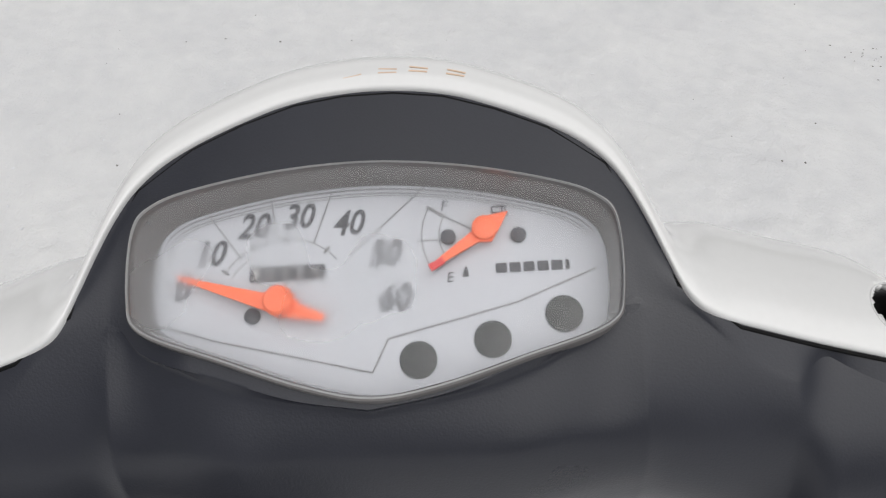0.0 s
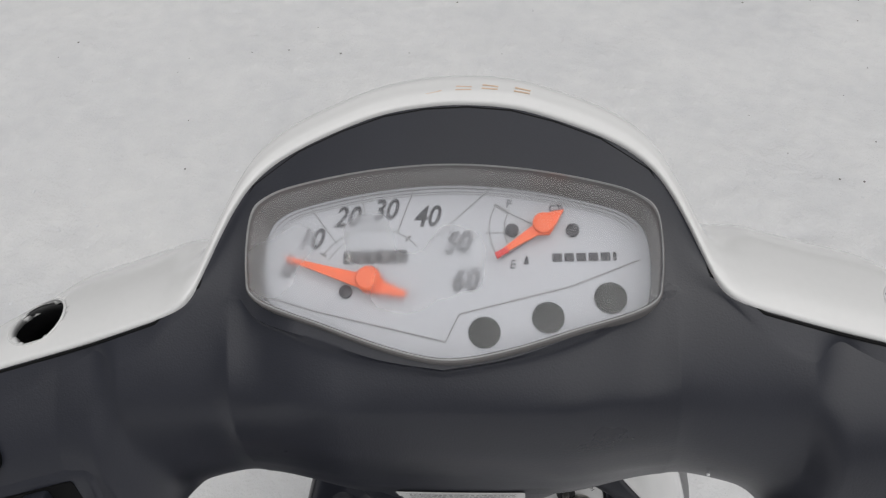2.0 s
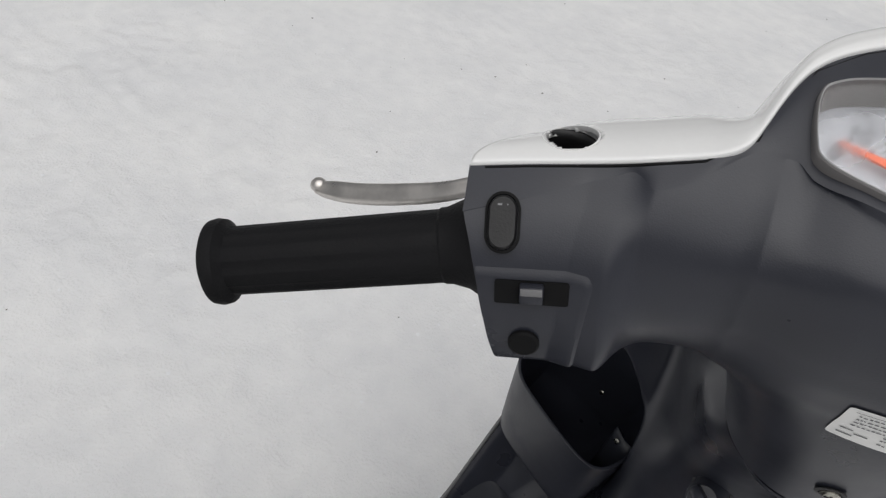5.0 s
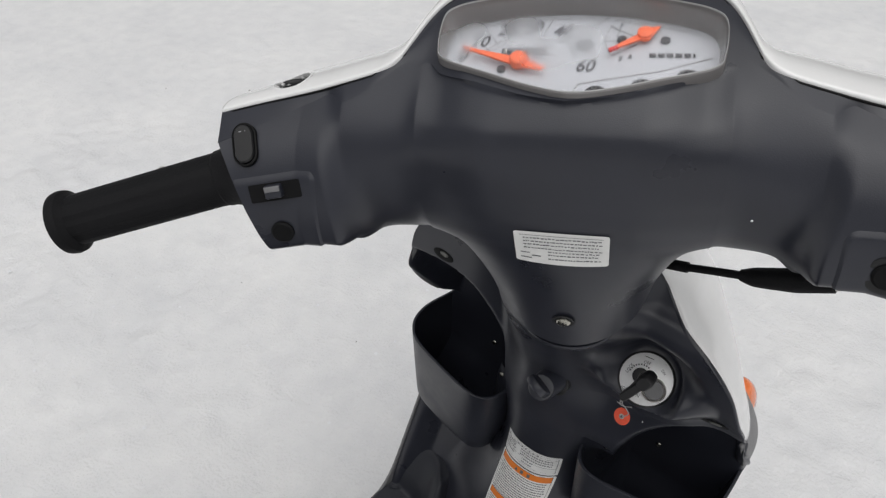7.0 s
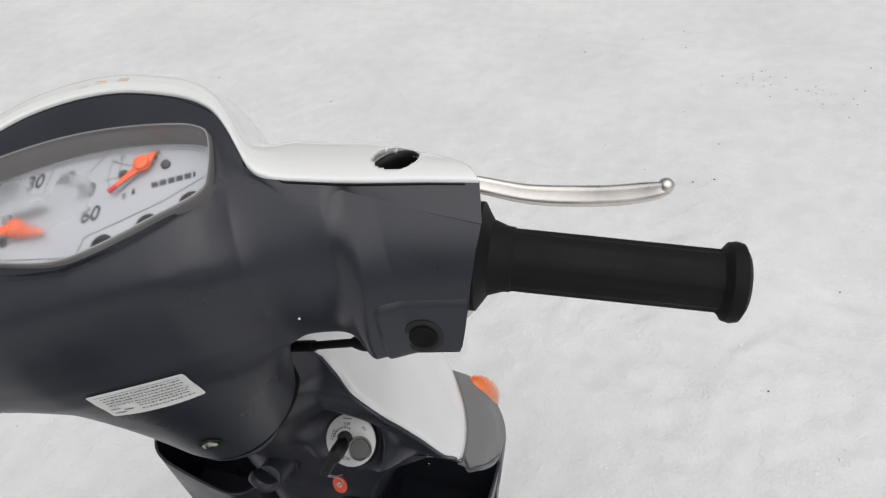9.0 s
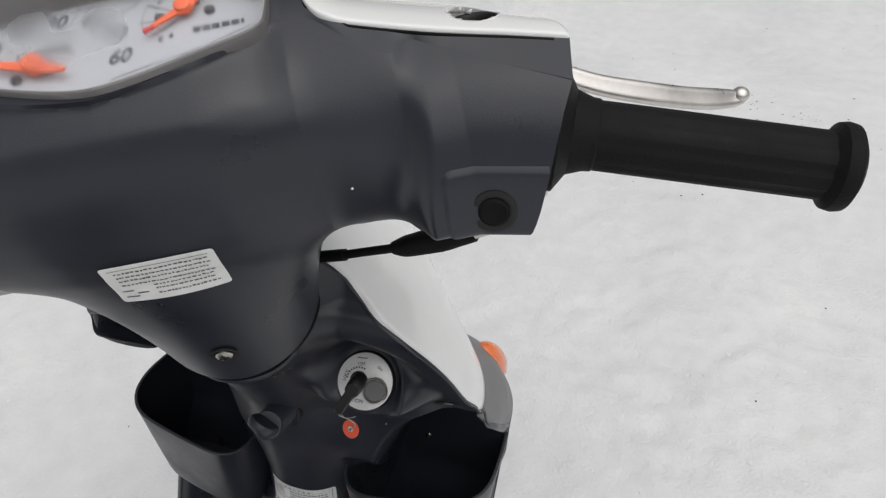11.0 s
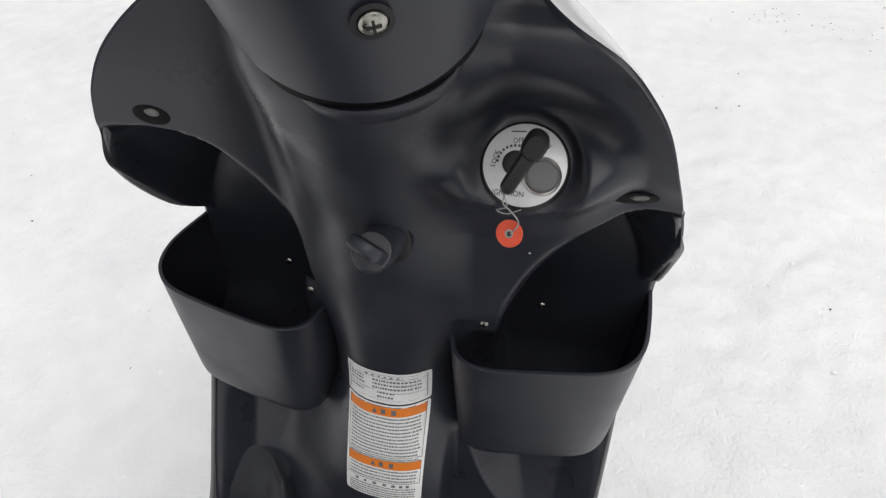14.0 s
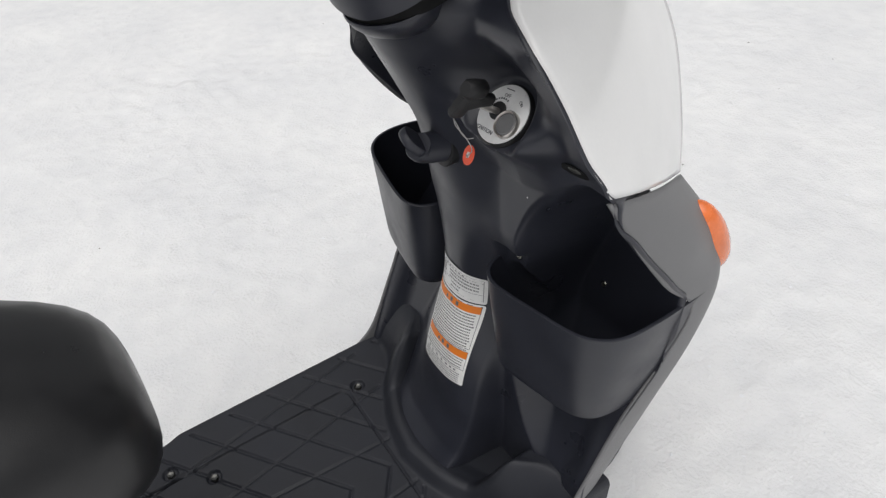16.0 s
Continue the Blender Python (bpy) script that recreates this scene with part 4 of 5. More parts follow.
def make_pocket(s):
    rim = [(0.045, 0.442), (0.0485, 0.420), (0.053, 0.405), (0.062, 0.3960), (0.078, 0.3935), (0.114, 0.4005), (0.150, 0.4095), (0.167, 0.422), (0.1755, 0.440), (0.1775, 0.470), (0.177, 0.500), (0.1755, 0.522)]
    base = [(0.055, 0.440), (0.058, 0.422), (0.062, 0.412), (0.070, 0.4060), (0.083, 0.4050), (0.116, 0.4110), (0.147, 0.4185), (0.161, 0.4285), (0.1675, 0.443), (0.1695, 0.465), (0.169, 0.488), (0.168, 0.505)]
    top, low = ([Vector((x, y, 0)) for x, y in q] for q in (rim, base))
    top, low = spline(top, 60), spline(low, 60)

    def ring(t, z, inset=0.0):
        return [((-0.009 * smooth(0.505, 0.450, lerp(p.y, q.y, t)) * smooth(0.065, 0.120, p.x) if s < 0 else 0.0) + s * (lerp(p.x, q.x, t) + inset * (0.1 - lerp(p.x, q.x, t)) * 12), lerp(p.y, q.y, t) + inset * 0.9, z - (0.006 if s < 0 else 0.002)) for p, q in zip(top, low)]
    rows = [ring(0.0, 0.5705), ring(0.02, 0.5690), ring(0.3, 0.535), ring(0.6, 0.50), ring(0.9, 0.466), ring(1.0, 0.4590), ring(1.0, 0.4555, 0.003), ring(1.0, 0.4535, 0.010), ring(1.0, 0.4530, 0.08)]
    ob = part("storage_pocket", sheet(rows), POCKET, shield, "dark grey open-topped plastic storage pocket", smooth=60)
    solidify(ob, 0.0028, 1.0)
    bevel(ob, 0.0006)
    if s < 0:
        rows = [[(-x, 0.4350 + 0.55 * max(0.0, x - 0.058) + 0.35 * max(0.0, z - 0.556), z - 0.004) for x in np.linspace(0.047, 0.070, 8).tolist()] for z in (0.500, 0.53, 0.556, 0.570)]
        solidify(part("pocket_back", sheet(rows), POCKET, ob, "dark plate at the back of the pocket"), 0.002)
    for x, y, z in ((0.0690, 0.4208, 0.5800), (0.1028, 0.4915, 0.5342)) if s > 0 else ((0.0622, 0.4334, 0.5645), (0.1086, 0.4895, 0.5307)):
        part("pocket_screw", lathe([(0.0026, 0), (0.0026, 0.001), (0.0016, 0.0016)], 16, Matrix.Translation((s * x, y, z)) @ Matrix.Rotation(radians(70), 4, "X")), SCREW, ob)
    return ob


for s in (-1, 1):
    make_pocket(s)
    x, z = s * 0.135 + 0.006, 0.7165 if s < 0 else 0.7185
    ny = Vector((shield_y(x + 0.004, z) - shield_y(x - 0.004, z), -0.008, shield_y(x, z + 0.004) - shield_y(x, z - 0.004))).normalized()
    m = Matrix.Translation(Vector((x, shield_y(x, z), z)) + ny * (0.0002 if s < 0 else 0.0016)) @ ny.to_track_quat("Z", "Y").to_matrix().to_4x4() @ Matrix.Diagonal((1.45, 0.75, 1, 1))
    # flush near-black disc: the shade of the screw's recess as colour
    part("screw_well_shade", lathe([(0.0082, -0.0006), (0.0082, 0.0001), (0.0074, 0.0003), (0.0030, 0.0002)], 28, m), DEEP, shield)
    part("recessed_screw", lathe([(0.0034, -0.0010), (0.0034, 0.0004), (0.0027, 0.0009), (0.0012, 0.0006)], 20, m @ pose(0.0008, 0.0026, 0)), DULL, shield, "recessed zinc screw")

for x, z in ((0.0930, 0.6640),):
    part("snow_crumb", lathe([(0.0003, -0.0004), (0.0006, 0.0002), (0.0003, 0.0005)], 8, Matrix.Translation((x, shield_y(x, z) - 0.0002, z)) @ Matrix.Rotation(radians(80), 4, "X")), SNOW_CRUMB, shield, "tiny crumb of snow")

# painted outer shield, grey lower sides and the turn signals
E_EDGE = [(0.040, 0.392, 0.880), (0.0680, 0.394, 0.838), (0.0850, 0.400, 0.810), (0.1005, 0.403, 0.796), (0.1210, 0.4045, 0.780), (0.1370, 0.4045, 0.766), (0.1505, 0.4045, 0.751), (0.1595, 0.4045, 0.737), (0.1670, 0.4045, 0.720), (0.1695, 0.4045, 0.705)]
E_RIGHT = [(0.040, 0.392, 0.880), (0.0665, 0.392, 0.838), (0.0870, 0.3845, 0.8145), (0.1020, 0.3755, 0.8075), (0.1220, 0.3720, 0.798), (0.1360, 0.3755, 0.7825), (0.1470, 0.3805, 0.765), (0.1585, 0.3910, 0.734), (0.1670, 0.4040, 0.7075)]
N_EDGE = [(0.0, 0.520, 0.880), (0.0, 0.555, 0.830), (0.012, 0.575, 0.790), (0.028, 0.585, 0.755), (0.050, 0.588, 0.720), (0.074, 0.577, 0.688), (0.099, 0.558, 0.662), (0.1185, 0.539, 0.6440)]


def make_outer(s):
    e, n = spline([Vector(p) for p in (E_RIGHT if s > 0 else E_EDGE)], 40), spline([Vector(p) for p in N_EDGE], 40)
    for p in e:
        if p.z < 0.852:
            p.x = (SIDE_RIGHT if s > 0 else SIDE_X)(p.z) + 0.0008
            p.y = shield_y(s * (p.x - 0.0008), p.z) + 0.0014
    rows = []
    for i, (p, q) in enumerate(zip(e, n)):
        row = []
        for k in range(25):
            t = k / 24
            v = p.lerp(q, t)
            v += Vector((0.022, 0, 0.012)) * math.sin(math.pi * t ** 0.8) * lerp(0.7, 0.4, i / 39)
            row.append((s * v.x, v.y, v.z))
        rows.append(row)
    white = part("outer_shield", sheet(rows), WHITE, scooter, "glossy white painted front leg shield", smooth=60)
    solidify(white, 0.003)
    back, slim = (0.014, 0.0) if s < 0 else (0.0, 0.004)
    g0 = spline([Vector(p) for p in ((0.1685 - slim * 0.5, 0.4060, 0.7035), (0.1770 - slim * 0.4, 0.4275 - back, 0.662), (0.1785, 0.470 - back, 0.602), (0.1785, 0.510, 0.556), (0.1800 - slim, 0.497, 0.50), (0.1810 - slim, 0.455, 0.44), (0.1815 - slim, 0.42, 0.36), (0.182 - slim, 0.385, 0.285), (0.184, 0.345, 0.252))], 50)
    g1 = spline([Vector(p) for p in ((0.1195, 0.5385, 0.6425), (0.136, 0.557, 0.612), (0.148, 0.567, 0.585), (0.156, 0.573, 0.55), (0.158, 0.562, 0.48), (0.158, 0.530, 0.41), (0.158, 0.48, 0.33), (0.158, 0.44, 0.25), (0.158, 0.40, 0.225))], 50)
    rows = []
    for i, (p, q) in enumerate(zip(g0, g1)):
        f = i / 49
        row = []
        for k in range(21):
            t = k / 20
            v = p.lerp(q, t)
            v += Vector((0.010, 0, 0.004)) * math.sin(math.pi * t) * lerp(1.0, 0.35, f) * smooth(0.0, 0.2, f)
            v += Vector((0.0084, -0.0003, 0.0046)) * math.sin(math.pi * t ** 0.8) * (1 - smooth(0.0, 0.3, f))
            row.append((s * v.x, v.y, v.z))
        rows.append(row)
    grey = part("side_panel", sheet(rows), GREY, scooter, "matt grey plastic lower side panel", smooth=60)
    solidify(grey, 0.003)
    # turn signal lens: a half drop on the side panel
    c, loops = Vector((s * 0.143, 0.556, 0.5855)), []
    d_long = Vector((s * 0.014, 0.040, -0.084)).normalized()
    d_out = Vector((s * 0.55, 0.45, 0.70)).normalized()
    d_out = (d_out - d_long * d_out.dot(d_long)).normalized()
    d_wide = d_long.cross(d_out)
    for k in range(13):
        t = math.pi * k / 12
        r = math.sin(t) ** 0.8 + 0.002
        loops.append([c - d_long * 0.042 * math.cos(t) + (d_wide * 0.017 * math.cos(u) + d_out * 0.020 * math.sin(u)) * r for u in [j * math.pi / 10 for j in range(20)]])
    part("turn_signal", loft(loops), ORANGE, grey, "orange turn signal lens")


for s in (-1, 1):
    make_outer(s)


# ---- ignition switch, hook, labels on the shield ----
IGN = Matrix.Translation((0.086, 0.3865, 0.7345)) @ Matrix.Rotation(radians(45), 4, "X")
lock = part("ignition_switch", lathe([(0.0215, -0.012), (0.0215, 0.0), (0.0205, 0.0012), (0.0198, 0.0012)], 48, IGN), BLACK, scooter, "round ignition switch with a printed metal plate")
part("switch_plate", lathe([(0.0200, 0.0), (0.0200, 0.0018), (0.0196, 0.0021)], 48, IGN), PLATE, lock, "brushed silver plate with printed words")
part("lock_ring", lathe([(0.0092, 0.002), (0.0092, 0.0046), (0.0084, 0.0056), (0.0076, 0.0046), (0.0074, 0.0036)], 36, IGN @ pose(0.0090, -0.0042, 0)), ALLOY, lock, "polished ring of the seat opener")
part("lock_button", lathe([(0.0074, 0.002), (0.0074, 0.0042), (0.0064, 0.0049), (0.002, 0.0045)], 36, IGN @ pose(0.0090, -0.0042, 0)), GREY, lock, "round push button")
part("key_slot", lathe([(0.0062, 0.002), (0.0062, 0.0032), (0.0050, 0.0036)], 28, IGN @ pose(-0.0045, 0.0, 0)), BLACK, lock)
for text, x, y, a, size in (("LOCK", -0.0145, 0.0010, 82, 0.0034), ("OFF", -0.0050, 0.0112, 12, 0.0034), ("ON", 0.0085, 0.0112, -30, 0.0030), ("IGNITION", -0.0055, -0.0146, 4, 0.0038)):
    part("plate_word", lettering(text, size, IGN @ pose(x, y, 0.00225, 0, 0, a), stretch=0.9), INK, lock)
ticks = [stroke((-0.0045 + 0.0082 * math.cos(radians(a)), 0.0082 * math.sin(radians(a))), (-0.0045 + 0.0094 * math.cos(radians(a)), 0.0094 * math.sin(radians(a))), 0.0011, 0.0022, IGN) for a in range(75, 190, 13)]
ticks.append(stroke((-0.0090, 0.0150), (-0.0020, 0.0160), 0.0006, 0.0022, IGN))
part("tick_print", merge(*ticks), INK, lock)

# the key, with a paper ring on a string
key = thing("ignition_key", "black-headed key in the ignition with a red paper ring", "key", BODY)
KEY_LOW, KEY_TOP, KEY_SLOT = Vector((-0.0043, -0.0187, 0.034)), Vector((0.0083, 0.0066, 0.0445)), Vector((-0.0045, 0.0, 0.0))
part("key_blade", tube([IGN @ KEY_SLOT, IGN @ KEY_SLOT.lerp((KEY_LOW + KEY_TOP) / 2, 0.9)], 0.0022, count=4), ALLOY, key)
along = (KEY_TOP - KEY_LOW).normalized()
out = ((KEY_LOW + KEY_TOP) / 2 - KEY_SLOT).normalized()
out = (out - along * out.dot(along)).normalized()
KEY = IGN @ Matrix.Translation((KEY_LOW + KEY_TOP) / 2) @ Matrix((out.cross(along) * -1, along, out)).transposed().to_4x4()
half = (KEY_TOP - KEY_LOW).length / 2
part("key_head", loft([[KEY @ Vector((x, y, z)) for x, y in rounded(w, 2 * half - d, w * 0.47, 6)] for w, d, z in ((0.0050, 0.004, -0.0062), (0.0064, 0.001, -0.0048), (0.0068, 0.0, 0.0), (0.0064, 0.001, 0.0030), (0.0048, 0.004, 0.0042))]), BLACK, key, "black plastic key head")
part("key_shoulder", loft([[KEY @ Vector((x, y, z)) for x, y in rounded(w, h, w * 0.45, 6, 0, half - 0.0062)] for w, h, z in ((0.0080, 0.0095, -0.0095), (0.0100, 0.0118, -0.0080), (0.0106, 0.0124, 0.0), (0.0098, 0.0114, 0.0045), (0.0078, 0.0094, 0.0060))]), BLACK, key, "thick bow of the key head")
part("key_neck", loft([[KEY @ Vector((x, y, z)) for x, y in rounded(w, h, w * 0.45, 6)] for w, h, z in ((0.0062, 0.0085, -0.0220), (0.0062, 0.0110, -0.0140), (0.0066, 0.0160, -0.0060), (0.0066, 0.0170, 0.0))]), BLACK, key, "black neck of the key")
tag_m = Matrix.Translation((0.0850, 0.3590, 0.7145)) @ Matrix.Rotation(radians(62), 4, "X") @ Matrix.Rotation(radians(-14), 4, "Y")
part("paper_ring", loft([[tag_m @ Vector((x, y, z)) for x, y in circle(0, 0, r, 32)] for r, z in ((0.0021, -0.0004), (0.0066, -0.0004), (0.0066, 0.0004), (0.0021, 0.0004), (0.0021, -0.0004))], caps=False), TAG_RED, key, "red paper ring")
part("eyelet", loft([[tag_m @ Vector((x, y, z)) for x, y in circle(0, 0, r, 24)] for r, z in ((0.0012, -0.0006), (0.0021, -0.0007), (0.0021, 0.0007), (0.0012, 0.0006), (0.0012, -0.0006))], caps=False), ALLOY, key, "small brass eyelet")
part("string_loop", merge(tube([(0.0820, 0.3500, 0.7440), (0.0815, 0.3520, 0.7370), (0.0850, 0.3560, 0.7300), (0.0885, 0.3585, 0.7230), (0.0880, 0.3590, 0.7185), (0.0853, 0.3585, 0.7150)], 0.00035, 6), tube([(0.0815, 0.3500, 0.7440), (0.0830, 0.3540, 0.7340), (0.0780, 0.3580, 0.7280), (0.0830, 0.3590, 0.7260), (0.0890, 0.3600, 0.7290)], 0.0003, 6)), STRING, key, "thin grey string")

rise, face = Vector((-0.06, -0.66, 0.74)).normalized(), Vector((-0.32, -0.75, -0.30)).normalized()
face = (face - rise * face.dot(rise)).normalized()
HOOK = Matrix.Translation((0.0130, 0.3600, 0.6865)) @ Matrix((rise.cross(face), rise, face)).transposed().to_4x4()
hook = part("luggage_hook", loft([[HOOK @ Vector((x, y, z)) for x, y in rounded(w * 0.88, h * 0.88, w * 0.40, 8)] for w, h, z in ((0.016, 0.022, -0.0040), (0.0215, 0.0285, -0.0034), (0.0232, 0.0300, -0.0018), (0.0232, 0.0300, 0.0018), (0.0215, 0.0280, 0.0034), (0.0165, 0.0225, 0.0039))]), PLASTIC, scooter, "dark grey plastic luggage hook", smooth=50)
part("hook_stem", tube([HOOK @ Vector((0.001, -0.005, 0.0)), (0.0135, 0.368, 0.678), (0.0155, shield_y(0.016, 0.672) + 0.008, 0.6735)], [0.0105, 0.0115, 0.0130], 20, 10), PLASTIC, hook, smooth=60)
seat_y = shield_y(0.016, 0.672)
part("hook_seat", loft([[Vector((0.0150 + x, y + zz * 0.25, 0.6725 + zz)) for x, zz in rounded(0.029 * k, 0.026 * k, 0.0115 * k, 6)] for y, k in ((seat_y - 0.0012, 0.94), (seat_y - 0.0005, 1.0), (seat_y + 0.010, 1.0))]), BLACK, hook)


def shield_grid(v0, v1):
    def grid(u, v, lift):
        z = lerp(v0, v1, v)
        x = lerp(-0.0280, 0.0348, u)
        return (x, shield_y(x, z) - lift - 0.0004, z)
    return grid


def small_print(rows, h, lo=0.02, hi=0.07, left=0.05, right=0.95, gap=0.02):
    out = []
    for v in rows:
        u = left
        while u < right - 0.03:
            w = rnd.uniform(lo, hi)
            out.append((u, min(right, u + w), v, h))
            u += w + rnd.uniform(gap * 0.4, gap)
    return out


def outline(u0, u1, v0, v1, w=0.006):
    """A thin printed box."""
    return [(u0, u1, v0, w), (u0, u1, v1 - w, w), (u0, u0 + w, v0, v1 - v0), (u1 - w, u1, v0, v1 - v0)]


def rows_of(v1, v0, n):
    return [v1 - (v1 - v0) * k / (n - 1) for k in range(n)]


def warning_sign(u0, v0, h):
    """A small triangle and two signs of a heading."""
    return [(u0 + 0.006 * k, u0 + 0.058 - 0.006 * k, v0 + h * k / 5, h / 5) for k in range(5)] + [(u0 + 0.11, u0 + 0.165, v0, h), (u0 + 0.24, u0 + 0.295, v0, h)]


spec = sticker(shield, "data_label", "silver paper data label with rows of small print", shield_grid(0.4960, 0.528), PAPER_GREY,
               outline(0.035, 0.965, 0.10, 0.92, 0.007) + [(0.035, 0.965, 0.80, 0.012), (0.035, 0.36, 0.38, 0.012), (0.60, 0.965, 0.34, 0.012)]
               + small_print((0.83,), 0.05, 0.02, 0.04, 0.25, 0.75, 0.07) + small_print((0.68, 0.56, 0.44), 0.055, 0.012, 0.035, 0.34, 0.93, 0.018)
               + small_print((0.30, 0.17), 0.055, 0.012, 0.03, 0.40, 0.62, 0.018) + small_print((0.70, 0.60, 0.48, 0.27), 0.05, 0.012, 0.03, 0.06, 0.26, 0.018))
warn = sticker(shield, "warning_label", "white paper warning label with two orange headings", shield_grid(0.394, 0.4945), PAPER,
               outline(0.03, 0.97, 0.475, 0.985) + outline(0.03, 0.97, 0.205, 0.445)
               + small_print(rows_of(0.862, 0.495, 12), 0.015, 0.010, 0.030, 0.06, 0.94, 0.012) + small_print((0.453,), 0.013, 0.010, 0.025, 0.05, 0.95, 0.012)
               + small_print(rows_of(0.325, 0.225, 4), 0.015, 0.010, 0.030, 0.06, 0.94, 0.012) + small_print((0.165,), 0.026, 0.035, 0.05, 0.14, 0.90, 0.09)
               + small_print(rows_of(0.137, 0.025, 5), 0.013, 0.010, 0.030, 0.06, 0.94, 0.012) + warning_sign(0.34, 0.910, 0.048) + warning_sign(0.34, 0.372, 0.048),
               orange=((0.034, 0.966, 0.893, 0.086), (0.034, 0.966, 0.354, 0.085)), corner=0.02)


# ---- floor ----
FLOOR_Z = 0.268


MOULD_Y = table([(0, 0.320), (0.045, 0.329), (0.088, 0.349), (0.110, 0.366), (0.125, 0.379), (0.145, 0.387), (0.190, 0.390)])


def floor_z(x, y):
    a = abs(x)
    z = FLOOR_Z
    # moulding that runs round the foot of the tunnel
    u = y - MOULD_Y(a)
    z += 0.011 * smooth(-0.002, 0.012, u) + (0.004 * math.exp(-((u - 0.018) / 0.010) ** 2) - 0.004 * smooth(0.030, 0.048, u)) * smooth(0.128, 0.100, a)
    z += 0.056 * smooth(-0.006, 0.042, u) * smooth(0.076, 0.104, a) * smooth(0.192, 0.174, a)
    # grooves of the tread and of the lid
    if u < -0.003:
        best = 1.0
        for x0, k in ((0.149, 0.17), (0.086, 0.17), (0.036, -0.06)):
            best = min(best, abs(a - x0 - k * (y - 0.25)) if y < 0.352 else 1.0)
        if a < 0.172:
            k = (y - 0.252 + 0.73 * (a - 0.143)) / 0.0495
            best = min(best, abs(k - round(k)) * 0.0495 * 0.81)
        z -= 0.0024 * smooth(0.0024, 0.0008, best)
        lid = min(abs(a - 0.122) if 0.02 < y < 0.305 else 1.0, abs(y - 0.315) if a < 0.112 else 1.0, abs(math.hypot(a - 0.112, y - 0.305) - 0.010) if a > 0.112 and y > 0.305 else 1.0)
        z -= 0.003 * smooth(0.0022, 0.0008, lid)
        for bx, by in BOLTS:
            z -= 0.004 * smooth(0.0090, 0.0075, math.hypot(a - bx, y - by))
    z -= 0.012 * smooth(0.176, 0.188, a) ** 2
    return z


BOLTS = ((0.119, 0.329), (0.134, 0.096), (0.102, 0.136))


def make_floor():
    nx, ny = 320, 500
    rows = []
    for j in range(ny + 1):
        y = lerp(-0.16, 0.462, j / ny)
        half = 0.186 - 0.012 * smooth(0.14, 0.10, y) - 0.008 * smooth(0.36, 0.42, y)
        rows.append([(-half * 0.9, y, 0.236), (-half, y, 0.246)] + [(half * (2 * i / nx - 1), y, floor_z(half * (2 * i / nx - 1), y)) for i in range(nx + 1)] + [(half, y, 0.246), (half * 0.9, y, 0.236)])
    ob = part("footboard", sheet(rows), MAT_RUBBER, scooter, "dark grey footboard with diamond tread grooves", smooth=60)
    for s in (-1, 1):
        for bx, by in BOLTS:
            part("floor_bolt", lathe([(0.0048, -0.004), (0.0048, -0.0015), (0.0040, 0.0), (0.0030, -0.0006)], 6, pose(s * bx, by, FLOOR_Z - 0.001)), DULL, ob, "zinc bolt head")
    return ob


make_floor()


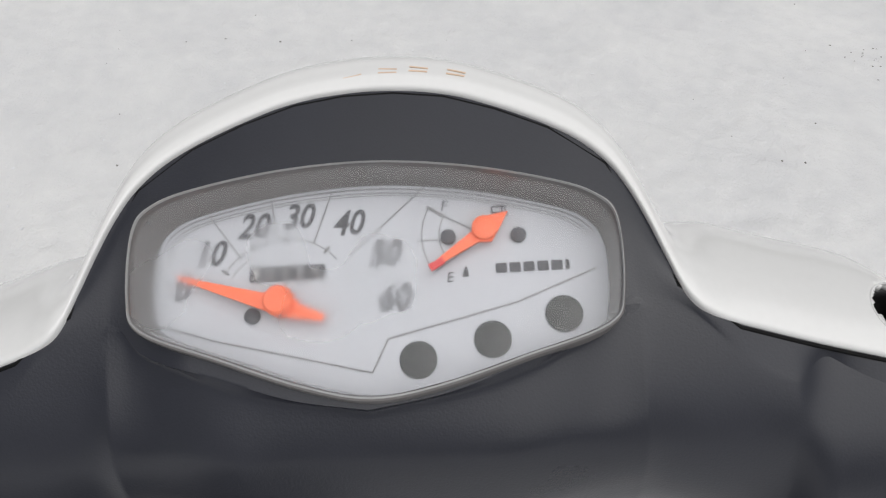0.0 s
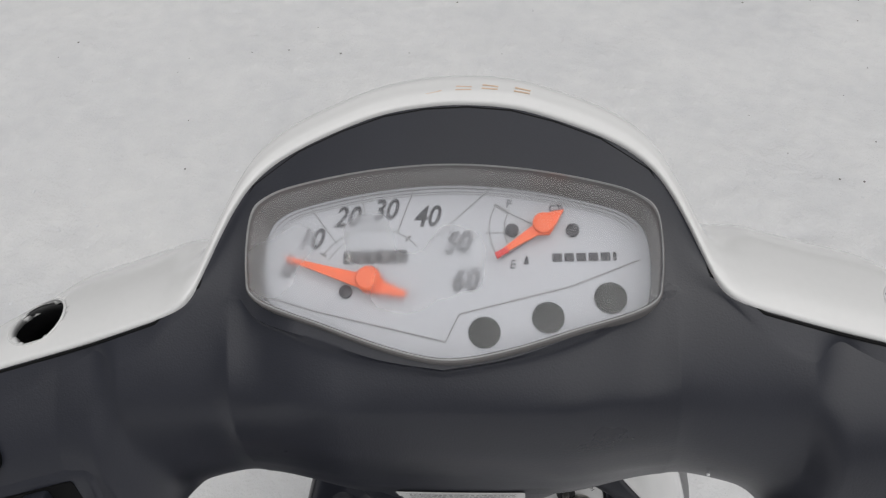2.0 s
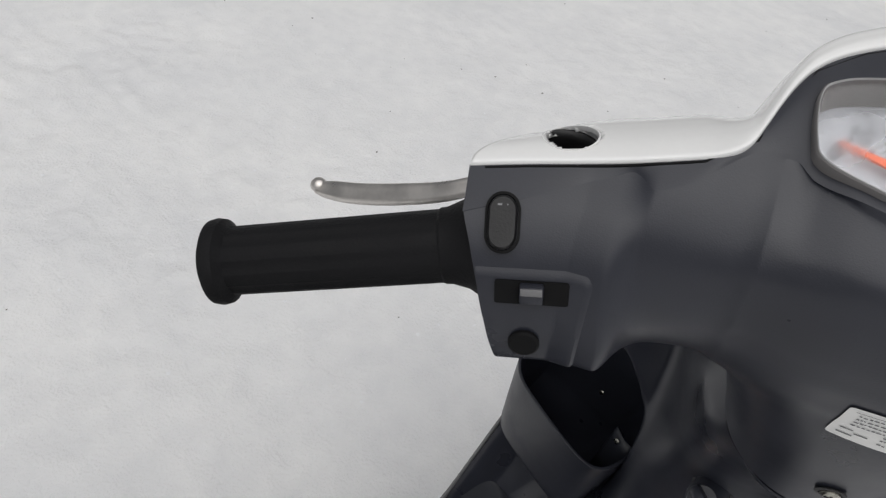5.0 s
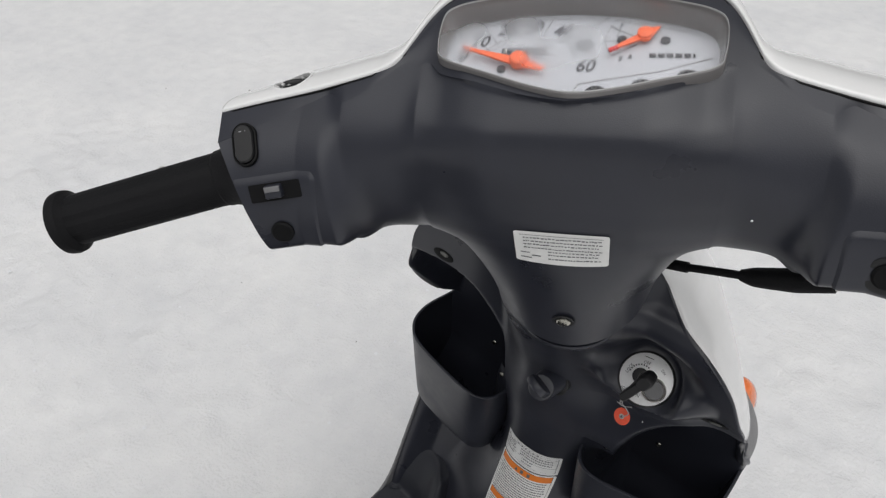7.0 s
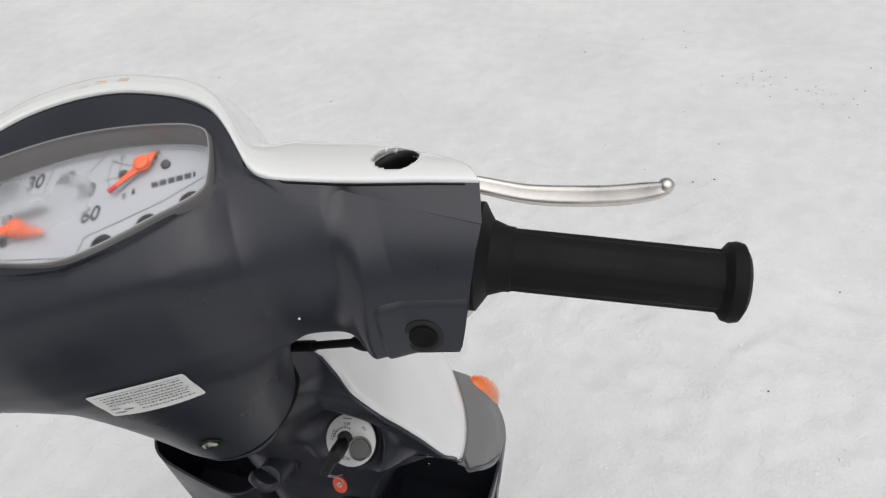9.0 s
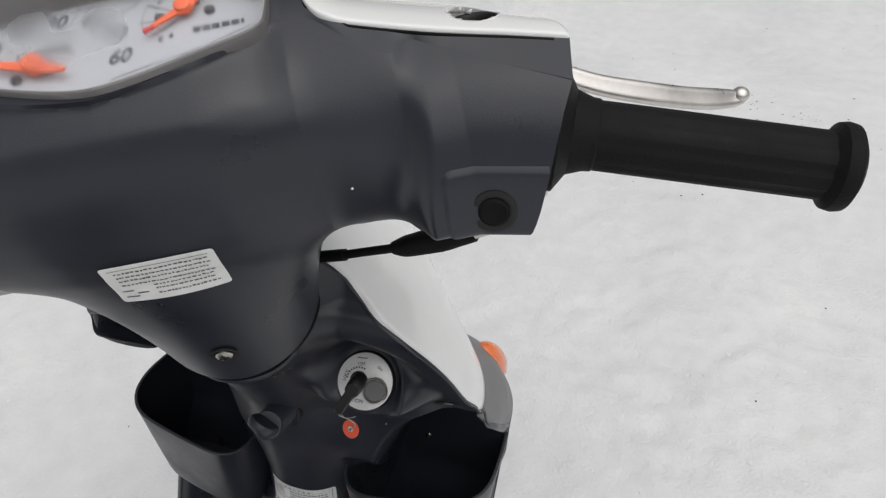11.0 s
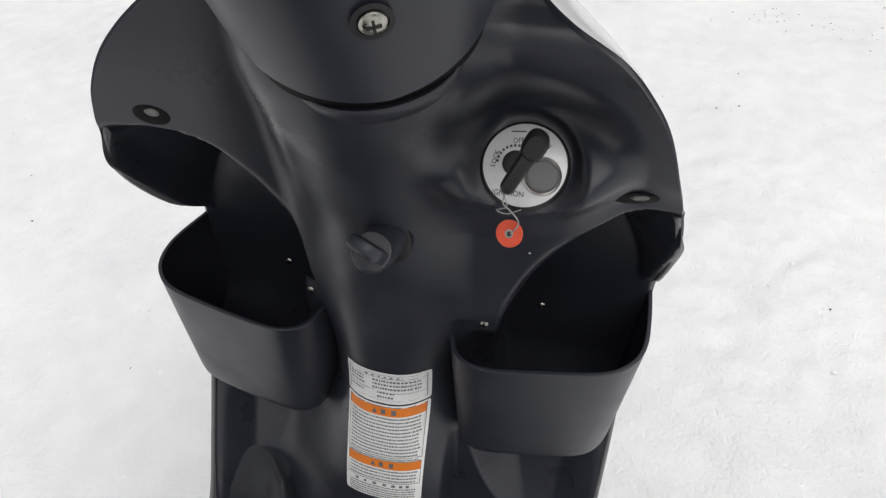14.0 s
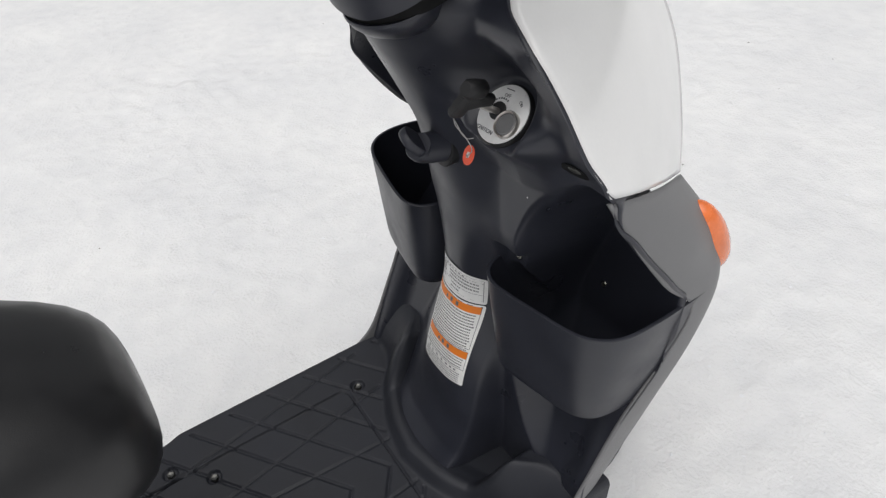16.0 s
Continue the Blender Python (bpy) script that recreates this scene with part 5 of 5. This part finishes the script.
# ---- seat and what carries it ----
def make_seat():
    loops = []
    for y, w, zt, zb in ((0.120, 0.028, 0.570, 0.540), (0.115, 0.058, 0.592, 0.525), (0.098, 0.079, 0.609, 0.515), (0.063, 0.093, 0.630, 0.515), (-0.002, 0.108, 0.656, 0.525), (-0.12, 0.132, 0.690, 0.550), (-0.30, 0.140, 0.712, 0.590), (-0.48, 0.130, 0.730, 0.62), (-0.58, 0.10, 0.733, 0.64), (-0.61, 0.05, 0.72, 0.66)):
        y, zt = y + 0.004, zt + 0.011
        cz, h = (zt + zb) / 2, (zt - zb) / 2
        loop = []
        for k in range(40):
            t = 2 * math.pi * k / 40
            c, q = math.cos(t), math.sin(t)
            loop.append((w * math.copysign(abs(c) ** 0.75, c), y, cz + h * math.copysign(abs(q) ** 0.75, q)))
        loops.append(loop)
    seat = part("seat", loft(loops), SEAT, scooter, "smooth black vinyl scooter seat", smooth=70)
    m = seat.modifiers.new("round", "SUBSURF")
    m.levels = m.render_levels = 1
    loops = []
    for y, w, zt, zb in ((0.055, 0.085, 0.560, 0.250), (0.02, 0.115, 0.565, 0.245), (-0.15, 0.135, 0.590, 0.25), (-0.40, 0.140, 0.61, 0.33), (-0.62, 0.10, 0.66, 0.48), (-0.70, 0.05, 0.66, 0.56)):
        cz, h = (zt + zb) / 2, (zt - zb) / 2
        loops.append([(w * math.copysign(abs(math.cos(t)) ** 0.5, math.cos(t)), y, cz + h * math.copysign(abs(math.sin(t)) ** 0.5, math.sin(t))) for t in [2 * math.pi * k / 32 for k in range(32)]])
    part("rear_body", loft(loops), PLASTIC, scooter, "dark body below the seat", smooth=60)


make_seat()


def make_wheel(m, name):
    prof = []
    for k in range(16):
        t = 2 * math.pi * k / 16
        prof.append((0.165 + 0.040 * math.cos(t), 0.040 * math.sin(t)))
    n = 40
    loops = [[m @ Vector((r * math.cos(2 * math.pi * i / n), r * math.sin(2 * math.pi * i / n), z)) for i in range(n)] for r, z in prof + prof[:1]]
    wheel = part(name, loft(loops, caps=False), TYRE, scooter, "black scooter tyre")
    part("rim", lathe([(0.128, -0.025), (0.135, -0.02), (0.05, -0.010), (0.05, 0.010), (0.135, 0.02), (0.128, 0.025)], 36, m), ALLOY, wheel)


make_wheel(STEER_IN_BODY @ Matrix.Translation((0, 0.045, -0.72)) @ Matrix.Rotation(radians(90), 4, "Y"), "front_wheel")
make_wheel(Matrix.Translation((0, -0.50, 0.195)) @ Matrix.Rotation(radians(90), 4, "Y"), "rear_wheel")
fork = part("front_fork", merge(*[tube([(s * 0.06, 0.045, -0.72), (s * 0.06, 0.02, -0.55), (s * 0.045, 0.0, -0.38)], 0.016, count=8) for s in (-1, 1)], tube([(-0.065, 0.045, -0.72), (0.065, 0.045, -0.72)], 0.01, count=4), tube([(-0.055, 0.0, -0.38), (0.055, 0.0, -0.38)], 0.018, count=4), tube([(0, 0, -0.40), (0, 0, -0.05)], 0.02, count=6)), BLACK, scooter, "black front fork and steering stem")
fork.matrix_local = STEER_IN_BODY
